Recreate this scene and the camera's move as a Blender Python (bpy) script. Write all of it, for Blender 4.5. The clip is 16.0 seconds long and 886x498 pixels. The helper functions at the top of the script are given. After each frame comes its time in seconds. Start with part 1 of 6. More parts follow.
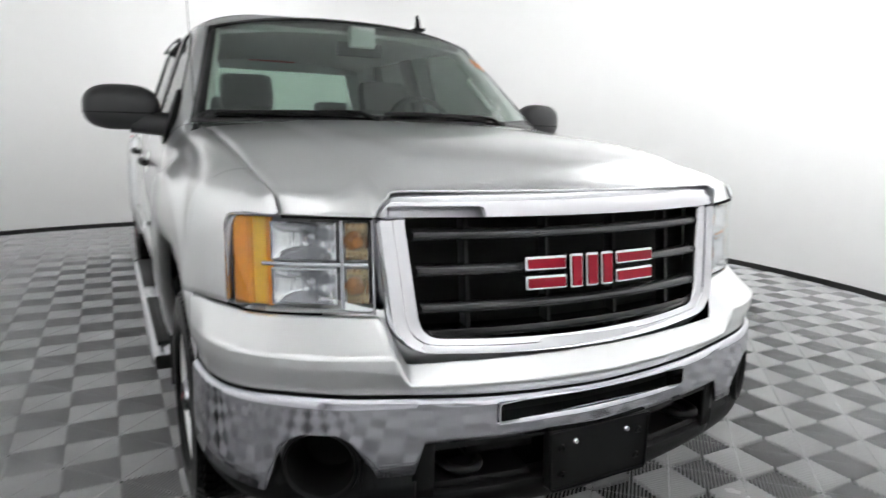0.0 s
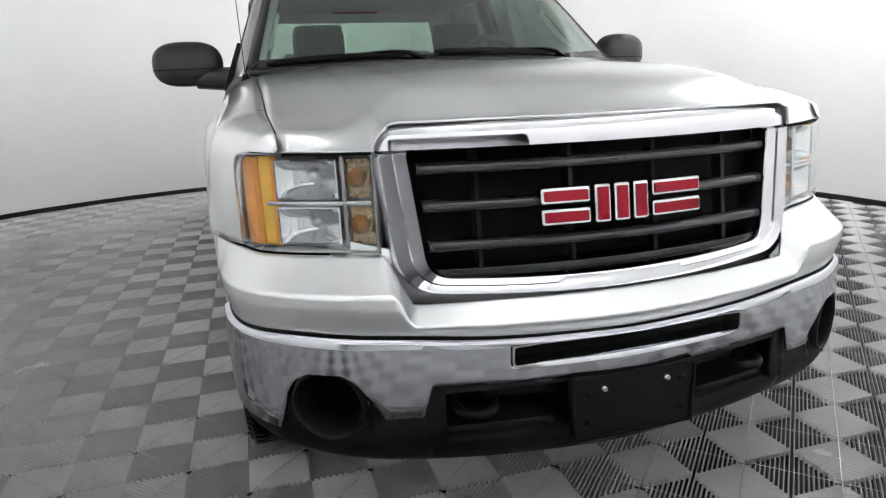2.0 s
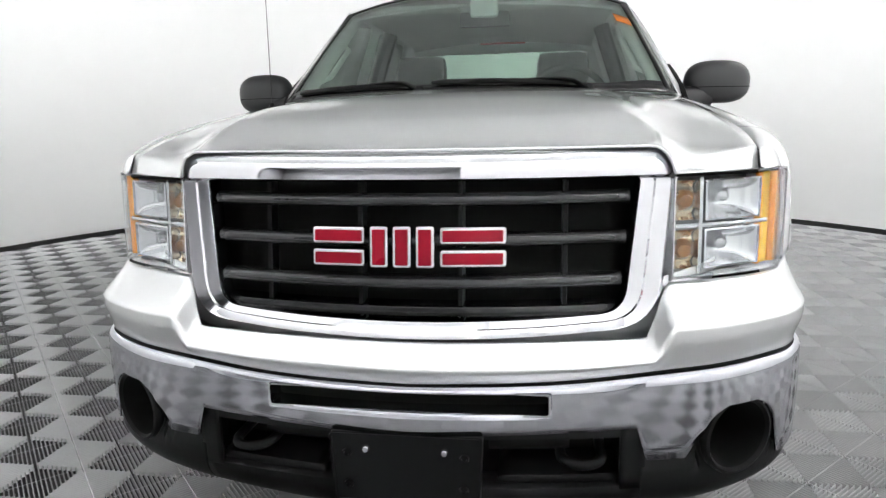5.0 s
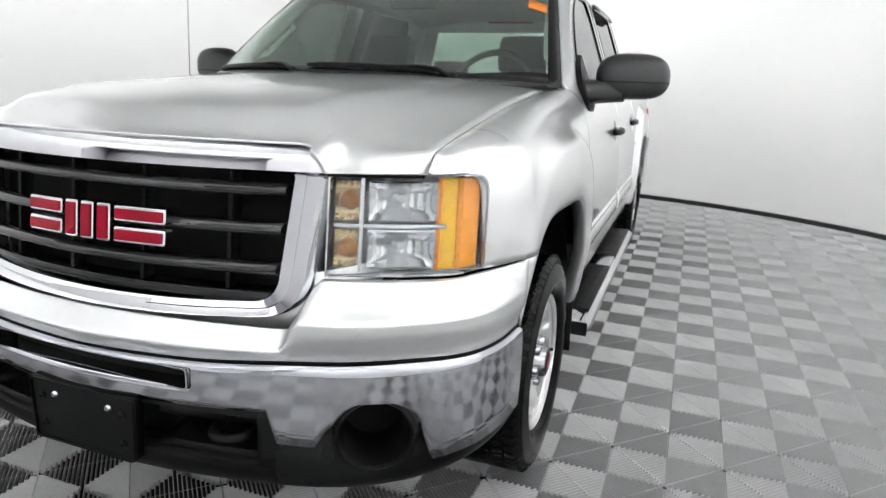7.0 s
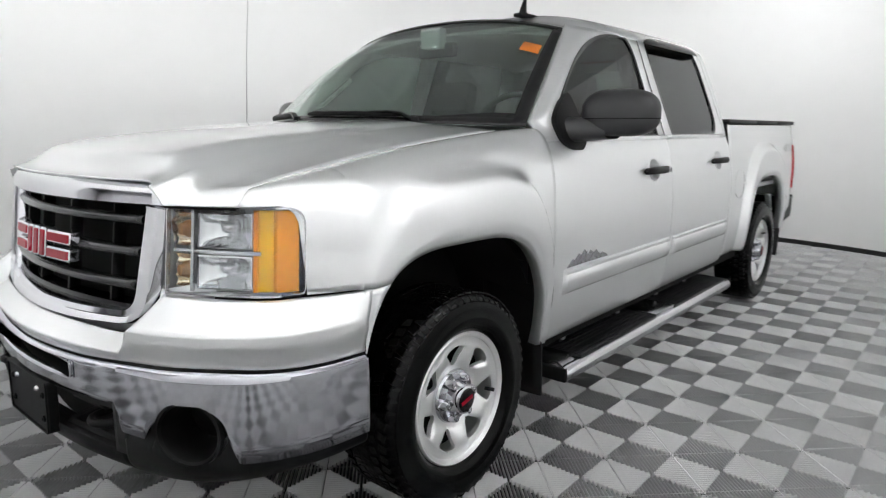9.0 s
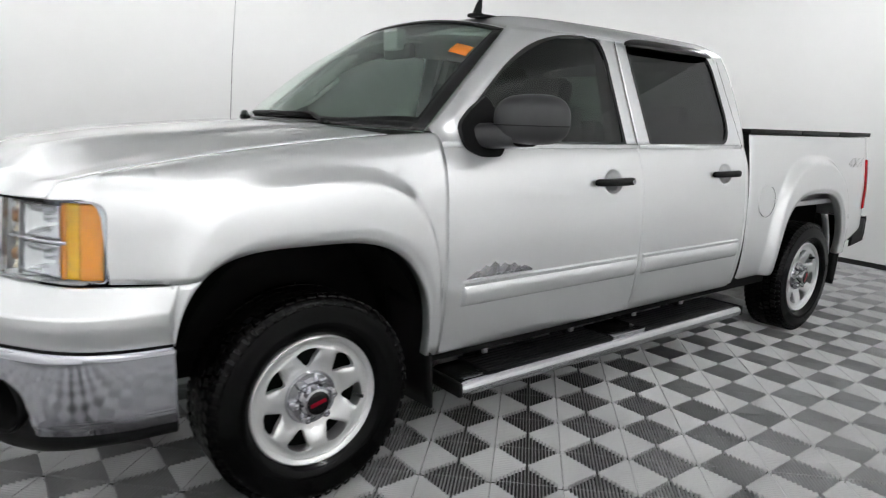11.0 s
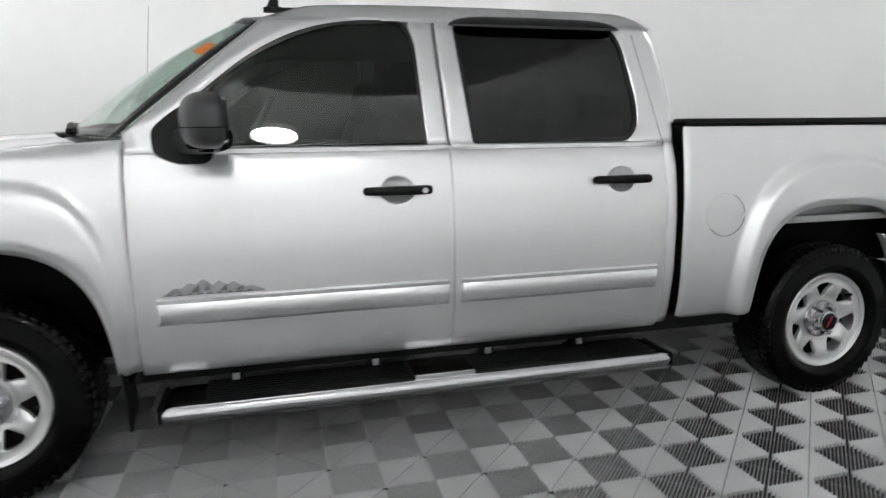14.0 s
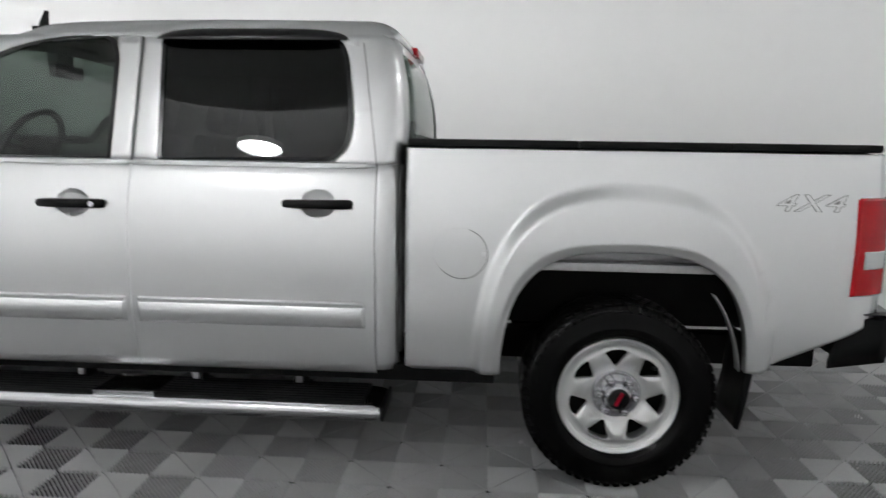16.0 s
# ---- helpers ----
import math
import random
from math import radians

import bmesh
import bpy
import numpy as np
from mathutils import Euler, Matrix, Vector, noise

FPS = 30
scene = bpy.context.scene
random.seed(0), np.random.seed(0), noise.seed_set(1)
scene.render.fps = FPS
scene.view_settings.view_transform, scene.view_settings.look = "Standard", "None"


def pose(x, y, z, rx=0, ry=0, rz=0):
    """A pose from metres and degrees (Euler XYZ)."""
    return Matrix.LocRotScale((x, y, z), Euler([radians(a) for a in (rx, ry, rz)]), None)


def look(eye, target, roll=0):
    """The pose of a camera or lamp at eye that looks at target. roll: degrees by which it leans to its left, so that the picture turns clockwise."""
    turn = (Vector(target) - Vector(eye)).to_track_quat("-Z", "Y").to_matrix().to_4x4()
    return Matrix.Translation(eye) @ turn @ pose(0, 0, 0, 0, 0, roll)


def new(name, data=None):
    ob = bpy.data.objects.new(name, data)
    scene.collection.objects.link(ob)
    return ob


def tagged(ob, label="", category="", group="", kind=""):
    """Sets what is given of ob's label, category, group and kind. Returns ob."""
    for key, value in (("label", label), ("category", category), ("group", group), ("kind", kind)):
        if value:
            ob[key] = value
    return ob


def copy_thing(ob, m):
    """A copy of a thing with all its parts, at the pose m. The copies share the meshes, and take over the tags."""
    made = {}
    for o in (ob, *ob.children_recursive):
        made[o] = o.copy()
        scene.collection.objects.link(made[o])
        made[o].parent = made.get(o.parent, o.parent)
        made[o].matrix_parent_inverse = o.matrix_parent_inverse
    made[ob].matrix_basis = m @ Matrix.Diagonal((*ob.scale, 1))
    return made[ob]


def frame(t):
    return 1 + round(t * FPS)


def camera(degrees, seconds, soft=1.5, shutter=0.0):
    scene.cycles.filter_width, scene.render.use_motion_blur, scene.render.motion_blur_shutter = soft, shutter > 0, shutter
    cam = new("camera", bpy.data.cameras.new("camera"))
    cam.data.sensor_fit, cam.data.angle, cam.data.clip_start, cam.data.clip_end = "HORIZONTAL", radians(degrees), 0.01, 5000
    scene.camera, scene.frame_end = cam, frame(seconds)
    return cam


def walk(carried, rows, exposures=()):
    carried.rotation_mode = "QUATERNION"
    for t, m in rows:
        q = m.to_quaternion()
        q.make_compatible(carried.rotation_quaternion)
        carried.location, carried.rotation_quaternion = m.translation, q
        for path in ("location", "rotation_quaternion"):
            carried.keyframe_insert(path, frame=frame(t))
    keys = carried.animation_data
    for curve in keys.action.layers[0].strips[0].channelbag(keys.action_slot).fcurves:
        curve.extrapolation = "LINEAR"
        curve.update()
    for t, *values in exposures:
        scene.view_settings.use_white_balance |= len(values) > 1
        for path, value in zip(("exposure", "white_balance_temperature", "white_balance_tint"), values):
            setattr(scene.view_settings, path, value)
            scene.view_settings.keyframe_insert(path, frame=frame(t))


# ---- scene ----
cam = camera(69.2, 16.0, soft=1.15, shutter=0.5)
PATH = [
    (0, (-1.139, -2.254, 1.31), (-0.226, -0.513, 0.941), 1.6),
    (0.5, (-1.073, -2.305, 1.299), (-0.395, -0.476, 0.858), 1.7),
    (1, (-1.041, -2.267, 1.27), (-0.427, -0.416, 0.83), -1.6),
    (1.5, (-0.963, -2.264, 1.256), (-0.346, -0.423, 0.773), -1.5),
    (2, (-0.846, -2.288, 1.243), (-0.306, -0.429, 0.742), -2.2),
    (2.5, (-0.706, -2.348, 1.265), (-0.252, -0.463, 0.777), -1.2),
    (3, (-0.523, -2.3, 1.228), (-0.173, -0.403, 0.7), 0.0),
    (3.5, (-0.327, -2.29, 1.227), (-0.03, -0.413, 0.604), -0.0),
    (3.7, (-0.252, -2.32, 1.2), (0.01, -0.427, 0.609), -0.1),
    (5.8, (0.696, -2.23, 1.238), (0.196, -0.329, 0.869), -1.5),
    (6, (0.805, -2.187, 1.213), (0.376, -0.274, 0.817), -0.6),
    (6.5, (1.046, -2.073, 1.252), (0.568, -0.216, 0.685), -0.6),
    (7, (1.325, -2.072, 1.29), (0.648, -0.254, 0.803), 2.0),
    (7.5, (1.56, -1.953, 1.259), (0.758, -0.169, 0.84), 2.3),
    (8, (1.746, -1.81, 1.267), (0.867, -0.062, 0.855), -0.8),
    (8.5, (2.029, -1.739, 1.278), (0.961, -0.095, 0.884), -0.5),
    (8.7, (2.113, -1.701, 1.288), (0.953, -0.118, 0.902), -0.2),
    (10.8, (2.858, -1.029, 1.324), (1.286, 0.163, 0.991), 1.6),
    (11, (2.849, -0.93, 1.339), (1.291, 0.263, 0.954), 1.8),
    (11.5, (2.947, -0.731, 1.32), (1.333, 0.402, 0.986), 1.1),
    (12, (3.106, -0.484, 1.357), (1.437, 0.572, 1.039), 2.9),
    (12.5, (3.166, -0.092, 1.357), (1.532, 1.005, 0.996), 4.8),
    (13, (3.266, 0.223, 1.333), (1.539, 1.195, 1.065), -0.1),
    (13.5, (3.377, 0.563, 1.348), (1.507, 1.173, 0.981), -1.5),
    (14, (3.396, 1.032, 1.322), (1.496, 1.542, 0.958), -0.6),
    (14.5, (3.501, 1.462, 1.304), (1.538, 1.758, 1.061), 0.5),
    (15, (3.433, 1.905, 1.292), (1.451, 1.979, 1.035), 2.0),
    (15.5, (3.407, 2.583, 1.368), (1.426, 2.561, 1.096), 0.5),
    (16, (3.353, 3.103, 1.334), (1.382, 2.985, 1.018), 0.9),
]
walk(cam, [(t, look(eye, aim, lean)) for t, eye, aim, lean in PATH], [(0, 0.75), (2, 0.76), (3, 0.96), (3.5, 1.1), (6, 1.0), (7.5, 0.96), (8.7, 0.70), (10.8, 0.58), (13, 0.51), (16, 0.25)])

# ---- world and lights ----
world = bpy.data.worlds.new("world")
scene.world = world
world.use_nodes = True
world.node_tree.nodes["Background"].inputs[0].default_value = (0.9, 0.95, 1.0, 1)
world.node_tree.nodes["Background"].inputs[1].default_value = 0.02

CX, CY, RW = -0.35, 1.65, 5.0        # centre and radius of the round booth
ZC = 3.38                            # height of the oval lamps
RD, ZD, RIN = 2.62, 2.78, 0.125       # radius and height of the ceiling disc, and how far in the lamp strips stand
COVE = 31.0                          # strength of the cove lamp strip
SPOT = 50.0                          # strength of the oval ceiling lamps


# ---- materials ----
def mat(name, color, rough=0.5, metal=0.0, grain=0.0, scale=40.0, bump=0.0, bump_scale=200.0, coat=0.0, spec=0.5, rand=0.0, stain=0.0, ior=1.5):
    """A surface with variation at two scales, and fine relief."""
    m = bpy.data.materials.new(name)
    m.use_nodes = True
    nt = m.node_tree
    b = nt.nodes["Principled BSDF"]
    b.inputs["Roughness"].default_value = rough
    b.inputs["Metallic"].default_value = metal
    b.inputs["Coat Weight"].default_value = coat
    b.inputs["Coat Roughness"].default_value = 0.06
    b.inputs["Specular IOR Level"].default_value = spec
    b.inputs["IOR"].default_value = ior
    b.inputs["Base Color"].default_value = (*color, 1)
    co = nt.nodes.new("ShaderNodeTexCoord")
    if grain or stain or rand:
        n1 = nt.nodes.new("ShaderNodeTexNoise")
        n1.inputs["Scale"].default_value = scale
        n1.inputs["Detail"].default_value = 6
        n2 = nt.nodes.new("ShaderNodeTexNoise")
        n2.inputs["Scale"].default_value = scale / 14
        n2.inputs["Detail"].default_value = 3
        nt.links.new(co.outputs["Object"], n1.inputs["Vector"])
        nt.links.new(co.outputs["Object"], n2.inputs["Vector"])
        a1 = nt.nodes.new("ShaderNodeMath"); a1.operation = "MULTIPLY_ADD"
        a1.inputs[1].default_value = grain * 2; a1.inputs[2].default_value = 1 - grain
        nt.links.new(n1.outputs["Fac"], a1.inputs[0])
        a2 = nt.nodes.new("ShaderNodeMath"); a2.operation = "MULTIPLY_ADD"
        a2.inputs[1].default_value = stain * 2; a2.inputs[2].default_value = 1 - stain
        nt.links.new(n2.outputs["Fac"], a2.inputs[0])
        mu = nt.nodes.new("ShaderNodeMath"); mu.operation = "MULTIPLY"
        nt.links.new(a1.outputs[0], mu.inputs[0]); nt.links.new(a2.outputs[0], mu.inputs[1])
        last = mu
        if rand:
            oi = nt.nodes.new("ShaderNodeObjectInfo")
            gi = nt.nodes.new("ShaderNodeMath"); gi.operation = "MULTIPLY_ADD"
            gi.inputs[1].default_value = rand * 2; gi.inputs[2].default_value = 1 - rand
            nt.links.new(oi.outputs["Random"], gi.inputs[0])
            m3 = nt.nodes.new("ShaderNodeMath"); m3.operation = "MULTIPLY"
            nt.links.new(mu.outputs[0], m3.inputs[0]); nt.links.new(gi.outputs[0], m3.inputs[1])
            last = m3
        vm = nt.nodes.new("ShaderNodeVectorMath"); vm.operation = "SCALE"
        vm.inputs[0].default_value = color
        nt.links.new(last.outputs[0], vm.inputs["Scale"])
        nt.links.new(vm.outputs[0], b.inputs["Base Color"])
        rr = nt.nodes.new("ShaderNodeMath"); rr.operation = "MULTIPLY_ADD"
        rr.inputs[1].default_value = 0.25 * rough; rr.inputs[2].default_value = 0.875 * rough
        nt.links.new(n2.outputs["Fac"], rr.inputs[0])
        nt.links.new(rr.outputs[0], b.inputs["Roughness"])
    if bump:
        nb = nt.nodes.new("ShaderNodeTexNoise")
        nb.inputs["Scale"].default_value = bump_scale
        nb.inputs["Detail"].default_value = 4
        nt.links.new(co.outputs["Object"], nb.inputs["Vector"])
        bu = nt.nodes.new("ShaderNodeBump")
        bu.inputs["Strength"].default_value = bump
        bu.inputs["Distance"].default_value = 0.002
        nt.links.new(nb.outputs["Fac"], bu.inputs["Height"])
        nt.links.new(bu.outputs[0], b.inputs["Normal"])
    return m


def glass(name, tint, gloss=0.9, base=0.04, rough=0.0):
    """A thin pane: tinted and clear, with reflections that grow towards grazing."""
    m = bpy.data.materials.new(name)
    m.use_nodes = True
    nt = m.node_tree
    nt.nodes.remove(nt.nodes["Principled BSDF"])
    out = nt.nodes["Material Output"]
    tr = nt.nodes.new("ShaderNodeBsdfTransparent"); tr.inputs[0].default_value = (*tint, 1)
    gl = nt.nodes.new("ShaderNodeBsdfGlossy"); gl.inputs["Roughness"].default_value = rough
    gl.inputs[0].default_value = (1, 1, 1, 1)
    lw = nt.nodes.new("ShaderNodeLayerWeight"); lw.inputs[0].default_value = 0.5
    pw = nt.nodes.new("ShaderNodeMath"); pw.operation = "POWER"; pw.inputs[1].default_value = 4.5
    ma = nt.nodes.new("ShaderNodeMath"); ma.operation = "MULTIPLY_ADD"
    ma.inputs[1].default_value = gloss; ma.inputs[2].default_value = base
    mx = nt.nodes.new("ShaderNodeMixShader")
    nt.links.new(lw.outputs["Facing"], pw.inputs[0])
    nt.links.new(pw.outputs[0], ma.inputs[0])
    nt.links.new(ma.outputs[0], mx.inputs[0])
    nt.links.new(tr.outputs[0], mx.inputs[1]); nt.links.new(gl.outputs[0], mx.inputs[2])
    nt.links.new(mx.outputs[0], out.inputs[0])
    return m


def glow(name, color, strength):
    m = bpy.data.materials.new(name)
    m.use_nodes = True
    b = m.node_tree.nodes["Principled BSDF"]
    b.inputs["Base Color"].default_value = (0.9, 0.9, 0.9, 1)
    b.inputs["Emission Color"].default_value = (*color, 1)
    b.inputs["Emission Strength"].default_value = strength
    return m


PAINT = mat("silver_paint", (0.90, 0.905, 0.915), 0.33, 0.80, grain=0.03, scale=900, stain=0.012, coat=1.0)
CHROME = mat("chrome", (0.68, 0.68, 0.71), 0.05, 1.0, stain=0.03, scale=30)
BUMPERCHROME = mat("bumper_chrome", (0.60, 0.60, 0.65), 0.085, 1.0, stain=0.04, scale=20)
SATIN = mat("satin_chrome", (0.62, 0.62, 0.64), 0.22, 1.0, grain=0.04, scale=120)
BLACK = mat("black_plastic", (0.0045, 0.0045, 0.005), 0.45, grain=0.12, scale=120, stain=0.15, bump=0.12, bump_scale=900, spec=0.22)
GLOSSBLACK = mat("gloss_black", (0.008, 0.008, 0.009), 0.18, grain=0.1, scale=60)
GREYPLASTIC = mat("grey_bar_plastic", (0.030, 0.030, 0.032), 0.20, grain=0.1, scale=80, stain=0.1, spec=0.7)
GRILLEBAR = mat("smoked_bar", (0.078, 0.078, 0.081), 0.19, 0.7, grain=0.06, scale=80, stain=0.1)
MIRRORCAP = mat("charcoal_mirror_plastic", (0.034, 0.034, 0.036), 0.38, grain=0.06, scale=300, bump=0.06, bump_scale=1400)
RUBBER = mat("tyre_rubber", (0.003, 0.003, 0.003), 0.16, grain=0.2, scale=60, stain=0.25, bump=0.05, bump_scale=300, spec=0.14)
TREAD = mat("tread_rubber", (0.003, 0.003, 0.003), 0.27, grain=0.2, scale=60, stain=0.2, bump=0.2, bump_scale=120, spec=0.22)
PASSAGE = mat("grey_passage", (0.80, 0.80, 0.81), 0.7, grain=0.05, scale=8)
# black of underbody and gaps, also put where openings are only shaded
UNDERSHADE = mat("underbody_black", (0.003, 0.003, 0.003), 0.75, grain=0.3, scale=30, spec=0.2)
CAPCHROME = mat("cap_chrome", (0.56, 0.56, 0.59), 0.06, 1.0, stain=0.04, scale=30)
RIM = mat("painted_rim_silver", (0.82, 0.82, 0.82), 0.30, 0.68, grain=0.04, scale=200, stain=0.05, coat=0.4)
LINER = mat("galvanised_liner", (0.55, 0.55, 0.56), 0.45, 0.5, grain=0.15, scale=40, stain=0.2)
AMBER = mat("amber_lens", (1.0, 0.36, 0.005), 0.2, grain=0.05, scale=90, stain=0.08, coat=0.5, spec=0.3)
YELLOW = mat("yellow_amber_lens", (1.0, 0.55, 0.0), 0.16, grain=0.05, scale=90, stain=0.08, coat=0.5, spec=0.3)
AMBERDARK = mat("tinted_reflector", (0.80, 0.68, 0.48), 0.12, 0.9, grain=0.3, scale=150, coat=0.6)
RED = mat("red_lens", (0.52, 0.006, 0.012), 0.18, grain=0.1, scale=90, coat=0.2, spec=0.25)
EMBLEMRED = mat("emblem_red", (0.34, 0.004, 0.022), 0.28, grain=0.04, scale=100, coat=0.1, spec=0.2)
REFLECTOR = mat("lamp_reflector", (0.76, 0.76, 0.78), 0.12, 1.0, grain=0.04, scale=60)
LAMPGREY = mat("lamp_housing_grey", (0.44, 0.45, 0.46), 0.28, 0.5, grain=0.06, scale=90)
BULB = mat("amber_brown_bulb", (0.34, 0.13, 0.02), 0.2, grain=0.2, scale=150, coat=0.6)
WHITELENS = mat("white_lens", (0.75, 0.75, 0.76), 0.15, grain=0.05, scale=90, coat=1.0)
CLEAR = glass("clear_lens", (0.97, 0.98, 0.98), 0.75, 0.04)
SCREEN = glass("windscreen_glass", (0.90, 0.97, 0.935), 0.72, 0.10)
HEADLINER = mat("grey_headliner", (0.56, 0.59, 0.57), 0.9, grain=0.05, scale=200)
REARGLASS = glass("rear_cab_glass", (0.60, 0.68, 0.63), 0.65, 0.05)
TINT = glass("tinted_glass", (0.34, 0.37, 0.35), 0.65, 0.05)
PRIVACY = glass("privacy_glass", (0.18, 0.19, 0.185), 0.65, 0.05)
MIRRORGLASS = mat("mirror_glass", (0.85, 0.86, 0.87), 0.02, 1.0)
CLOTH = mat("dark_seat_cloth", (0.045, 0.045, 0.048), 0.9, grain=0.2, scale=400, bump=0.3, bump_scale=700)
DASH = mat("grey_dashboard", (0.68, 0.73, 0.68), 0.7, grain=0.06, scale=200, bump=0.2, bump_scale=800)
TRIM = mat("pale_headliner", (0.62, 0.65, 0.61), 0.85, grain=0.05, scale=200)
DARKTRIM = mat("dark_cabin_trim", (0.03, 0.03, 0.032), 0.6, grain=0.1, scale=100)
STICKER = mat("orange_sticker_paper", (0.85, 0.25, 0.03), 0.5, grain=0.05, scale=60)
DARKRIDGE = mat("ridge_grey", (0.25, 0.25, 0.255), 0.35, 0.6, grain=0.1, scale=200)
DECAL = mat("grey_decal", (0.20, 0.205, 0.20), 0.4, grain=0.1, scale=200)
WALL = mat("white_booth_wall", (0.85, 0.85, 0.845), 0.6, grain=0.015, scale=6, stain=0.03, bump=0.05, bump_scale=60)
CEIL = mat("pale_ceiling", (0.88, 0.885, 0.88), 0.8, grain=0.02, scale=10, stain=0.03)
BASE = mat("black_base_trim", (0.012, 0.012, 0.012), 0.5, grain=0.2, scale=20)
TILE = mat("grey_ribbed_tile", (0.51, 0.51, 0.512), 0.26, grain=0.06, scale=60, stain=0.06, rand=0.04, spec=1.0, coat=0.3, ior=1.75)
SUBFLOOR = mat("black_subfloor", (0.010, 0.010, 0.010), 0.7, grain=0.3, scale=8)
COVELIGHT = glow("cove_light", (0.975, 0.985, 0.995), COVE)
DIMLIGHT = glow("dimmed_cove_light", (0.975, 0.985, 0.995), COVE * 0.32)
HALFLIGHT = glow("half_cove_light", (0.975, 0.985, 0.995), COVE * 0.52)
LAMPLIGHT = glow("ceiling_lamp_light", (0.975, 0.985, 0.995), SPOT)


# ---- mesh tools ----
class Geo:
    """Collects vertices and faces of one mesh."""

    def __init__(self):
        self.v, self.f, self.m = [], [], []

    def add(self, verts, faces, mi=0):
        k = len(self.v)
        self.v += [tuple(map(float, p)) for p in verts]
        self.f += [tuple(i + k for i in f) for f in faces]
        self.m += [mi] * len(faces)
        return self

    def grid(self, P, flip=False, mi=0, cu=False, cv=False):
        P = np.asarray(P, float)
        n, m = P.shape[:2]
        F = []
        for i in range(n if cu else n - 1):
            for j in range(m if cv else m - 1):
                a, b, c, d = i * m + j, ((i + 1) % n) * m + j, ((i + 1) % n) * m + (j + 1) % m, i * m + (j + 1) % m
                F.append((d, c, b, a) if flip else (a, b, c, d))
        return self.add(P.reshape(-1, 3), F, mi)

    def box(self, lo, hi, mi=0, ch=0.0, m=None):
        """A box, with its edges chamfered by ch."""
        bm = bmesh.new()
        bmesh.ops.create_cube(bm, size=1)
        for q in bm.verts:
            q.co = Vector([(lo[i] + hi[i]) / 2 + q.co[i] * (hi[i] - lo[i]) for i in range(3)])
        if ch:
            bmesh.ops.bevel(bm, geom=bm.edges[:], offset=ch, segments=2, affect="EDGES", profile=0.6)
        if m is not None:
            bmesh.ops.transform(bm, matrix=m, verts=bm.verts)
        bm.verts.index_update()
        self.add([q.co for q in bm.verts], [[q.index for q in f.verts] for f in bm.faces], mi)
        bm.free()
        return self

    def lathe(self, prof, c, n=48, mi=0, axis="x", s=1, closed=False):
        """Turns (radius, height along the axis) round the axis through c."""
        P = []
        for i in range(n):
            a = 2 * math.pi * i / n
            row = []
            for r, h in prof:
                u, w = r * math.cos(a), r * math.sin(a)
                row.append((c[0] + s * h, c[1] + u, c[2] + w) if axis == "x" else (c[0] + u, c[1] + s * h, c[2] + w) if axis == "y" else (c[0] + u, c[1] + w, c[2] + s * h))
            P.append(row)
        return self.grid(P, flip=s > 0, mi=mi, cu=True, cv=closed)

    def tube(self, pts, r, n=10, mi=0, flat=1.0, caps=True):
        pts = [Vector(p) for p in pts]
        P = []
        for i, p in enumerate(pts):
            d = (pts[min(i + 1, len(pts) - 1)] - pts[max(i - 1, 0)]).normalized()
            side = d.cross(Vector((0, 0, 1)))
            if side.length < 1e-3:
                side = Vector((1, 0, 0))
            side.normalize()
            up = side.cross(d)
            ri = r[i] if isinstance(r, (list, tuple)) else r
            P.append([p + ri * (math.cos(2 * math.pi * k / n) * side + flat * math.sin(2 * math.pi * k / n) * up) for k in range(n)])
        k = len(self.v)
        self.grid(P, mi=mi, cv=True)
        if caps:
            self.f += [tuple(k + j for j in range(n)), tuple(k + (len(pts) - 1) * n + j for j in reversed(range(n)))]
            self.m += [mi, mi]
        return self

    def prism(self, poly, at, depth, mi=0):
        """A flat outline in (a, b), placed by at(a, b, d), extruded from d = 0 to depth."""
        n = len(poly)
        V = [at(a, b, 0) for a, b in poly] + [at(a, b, depth) for a, b in poly]
        F = [tuple(range(n)), tuple(range(2 * n - 1, n - 1, -1))] + [(i, i + n, (i + 1) % n + n, (i + 1) % n) for i in range(n)]
        return self.add(V, F, mi)

    def make(self, name, mats, parent=None, label="", solid=0.0, offset=-1.0, sharp=38, fix=False, weld=False, bevel=0.0):
        me = bpy.data.meshes.new(name)
        me.from_pydata(self.v, [], self.f)
        mats = mats if isinstance(mats, (list, tuple)) else [mats]
        for mm in mats:
            me.materials.append(mm)
        me.polygons.foreach_set("material_index", self.m)
        if fix or weld:
            bm = bmesh.new()
            bm.from_mesh(me)
            bmesh.ops.remove_doubles(bm, verts=bm.verts, dist=1e-5)
            if fix:
                bmesh.ops.recalc_face_normals(bm, faces=bm.faces)
            bm.to_mesh(me)
            bm.free()
        me.polygons.foreach_set("use_smooth", [True] * len(me.polygons))
        me.set_sharp_from_angle(angle=radians(sharp))
        ob = new(name, me)
        if parent is not None:
            # thing, part and sub-part: no deeper
            ob.parent = parent.parent if parent.parent is not None and parent.parent.parent is not None else parent
        if label:
            ob["label"] = label
        if bevel:
            b = ob.modifiers.new("edge", "BEVEL"); b.width = bevel; b.segments = 2; b.limit_method = "ANGLE"; b.angle_limit = radians(40)
        if solid:
            md = ob.modifiers.new("thickness", "SOLIDIFY"); md.thickness = solid; md.offset = offset
        return ob


def lin(a, b, n):
    return [a + (b - a) * i / (n - 1) for i in range(n)]


def sstep(a, b, x):
    t = min(1.0, max(0.0, (x - a) / (b - a)))
    return t * t * (3 - 2 * t)


def mix(a, b, t):
    return a + (b - a) * t


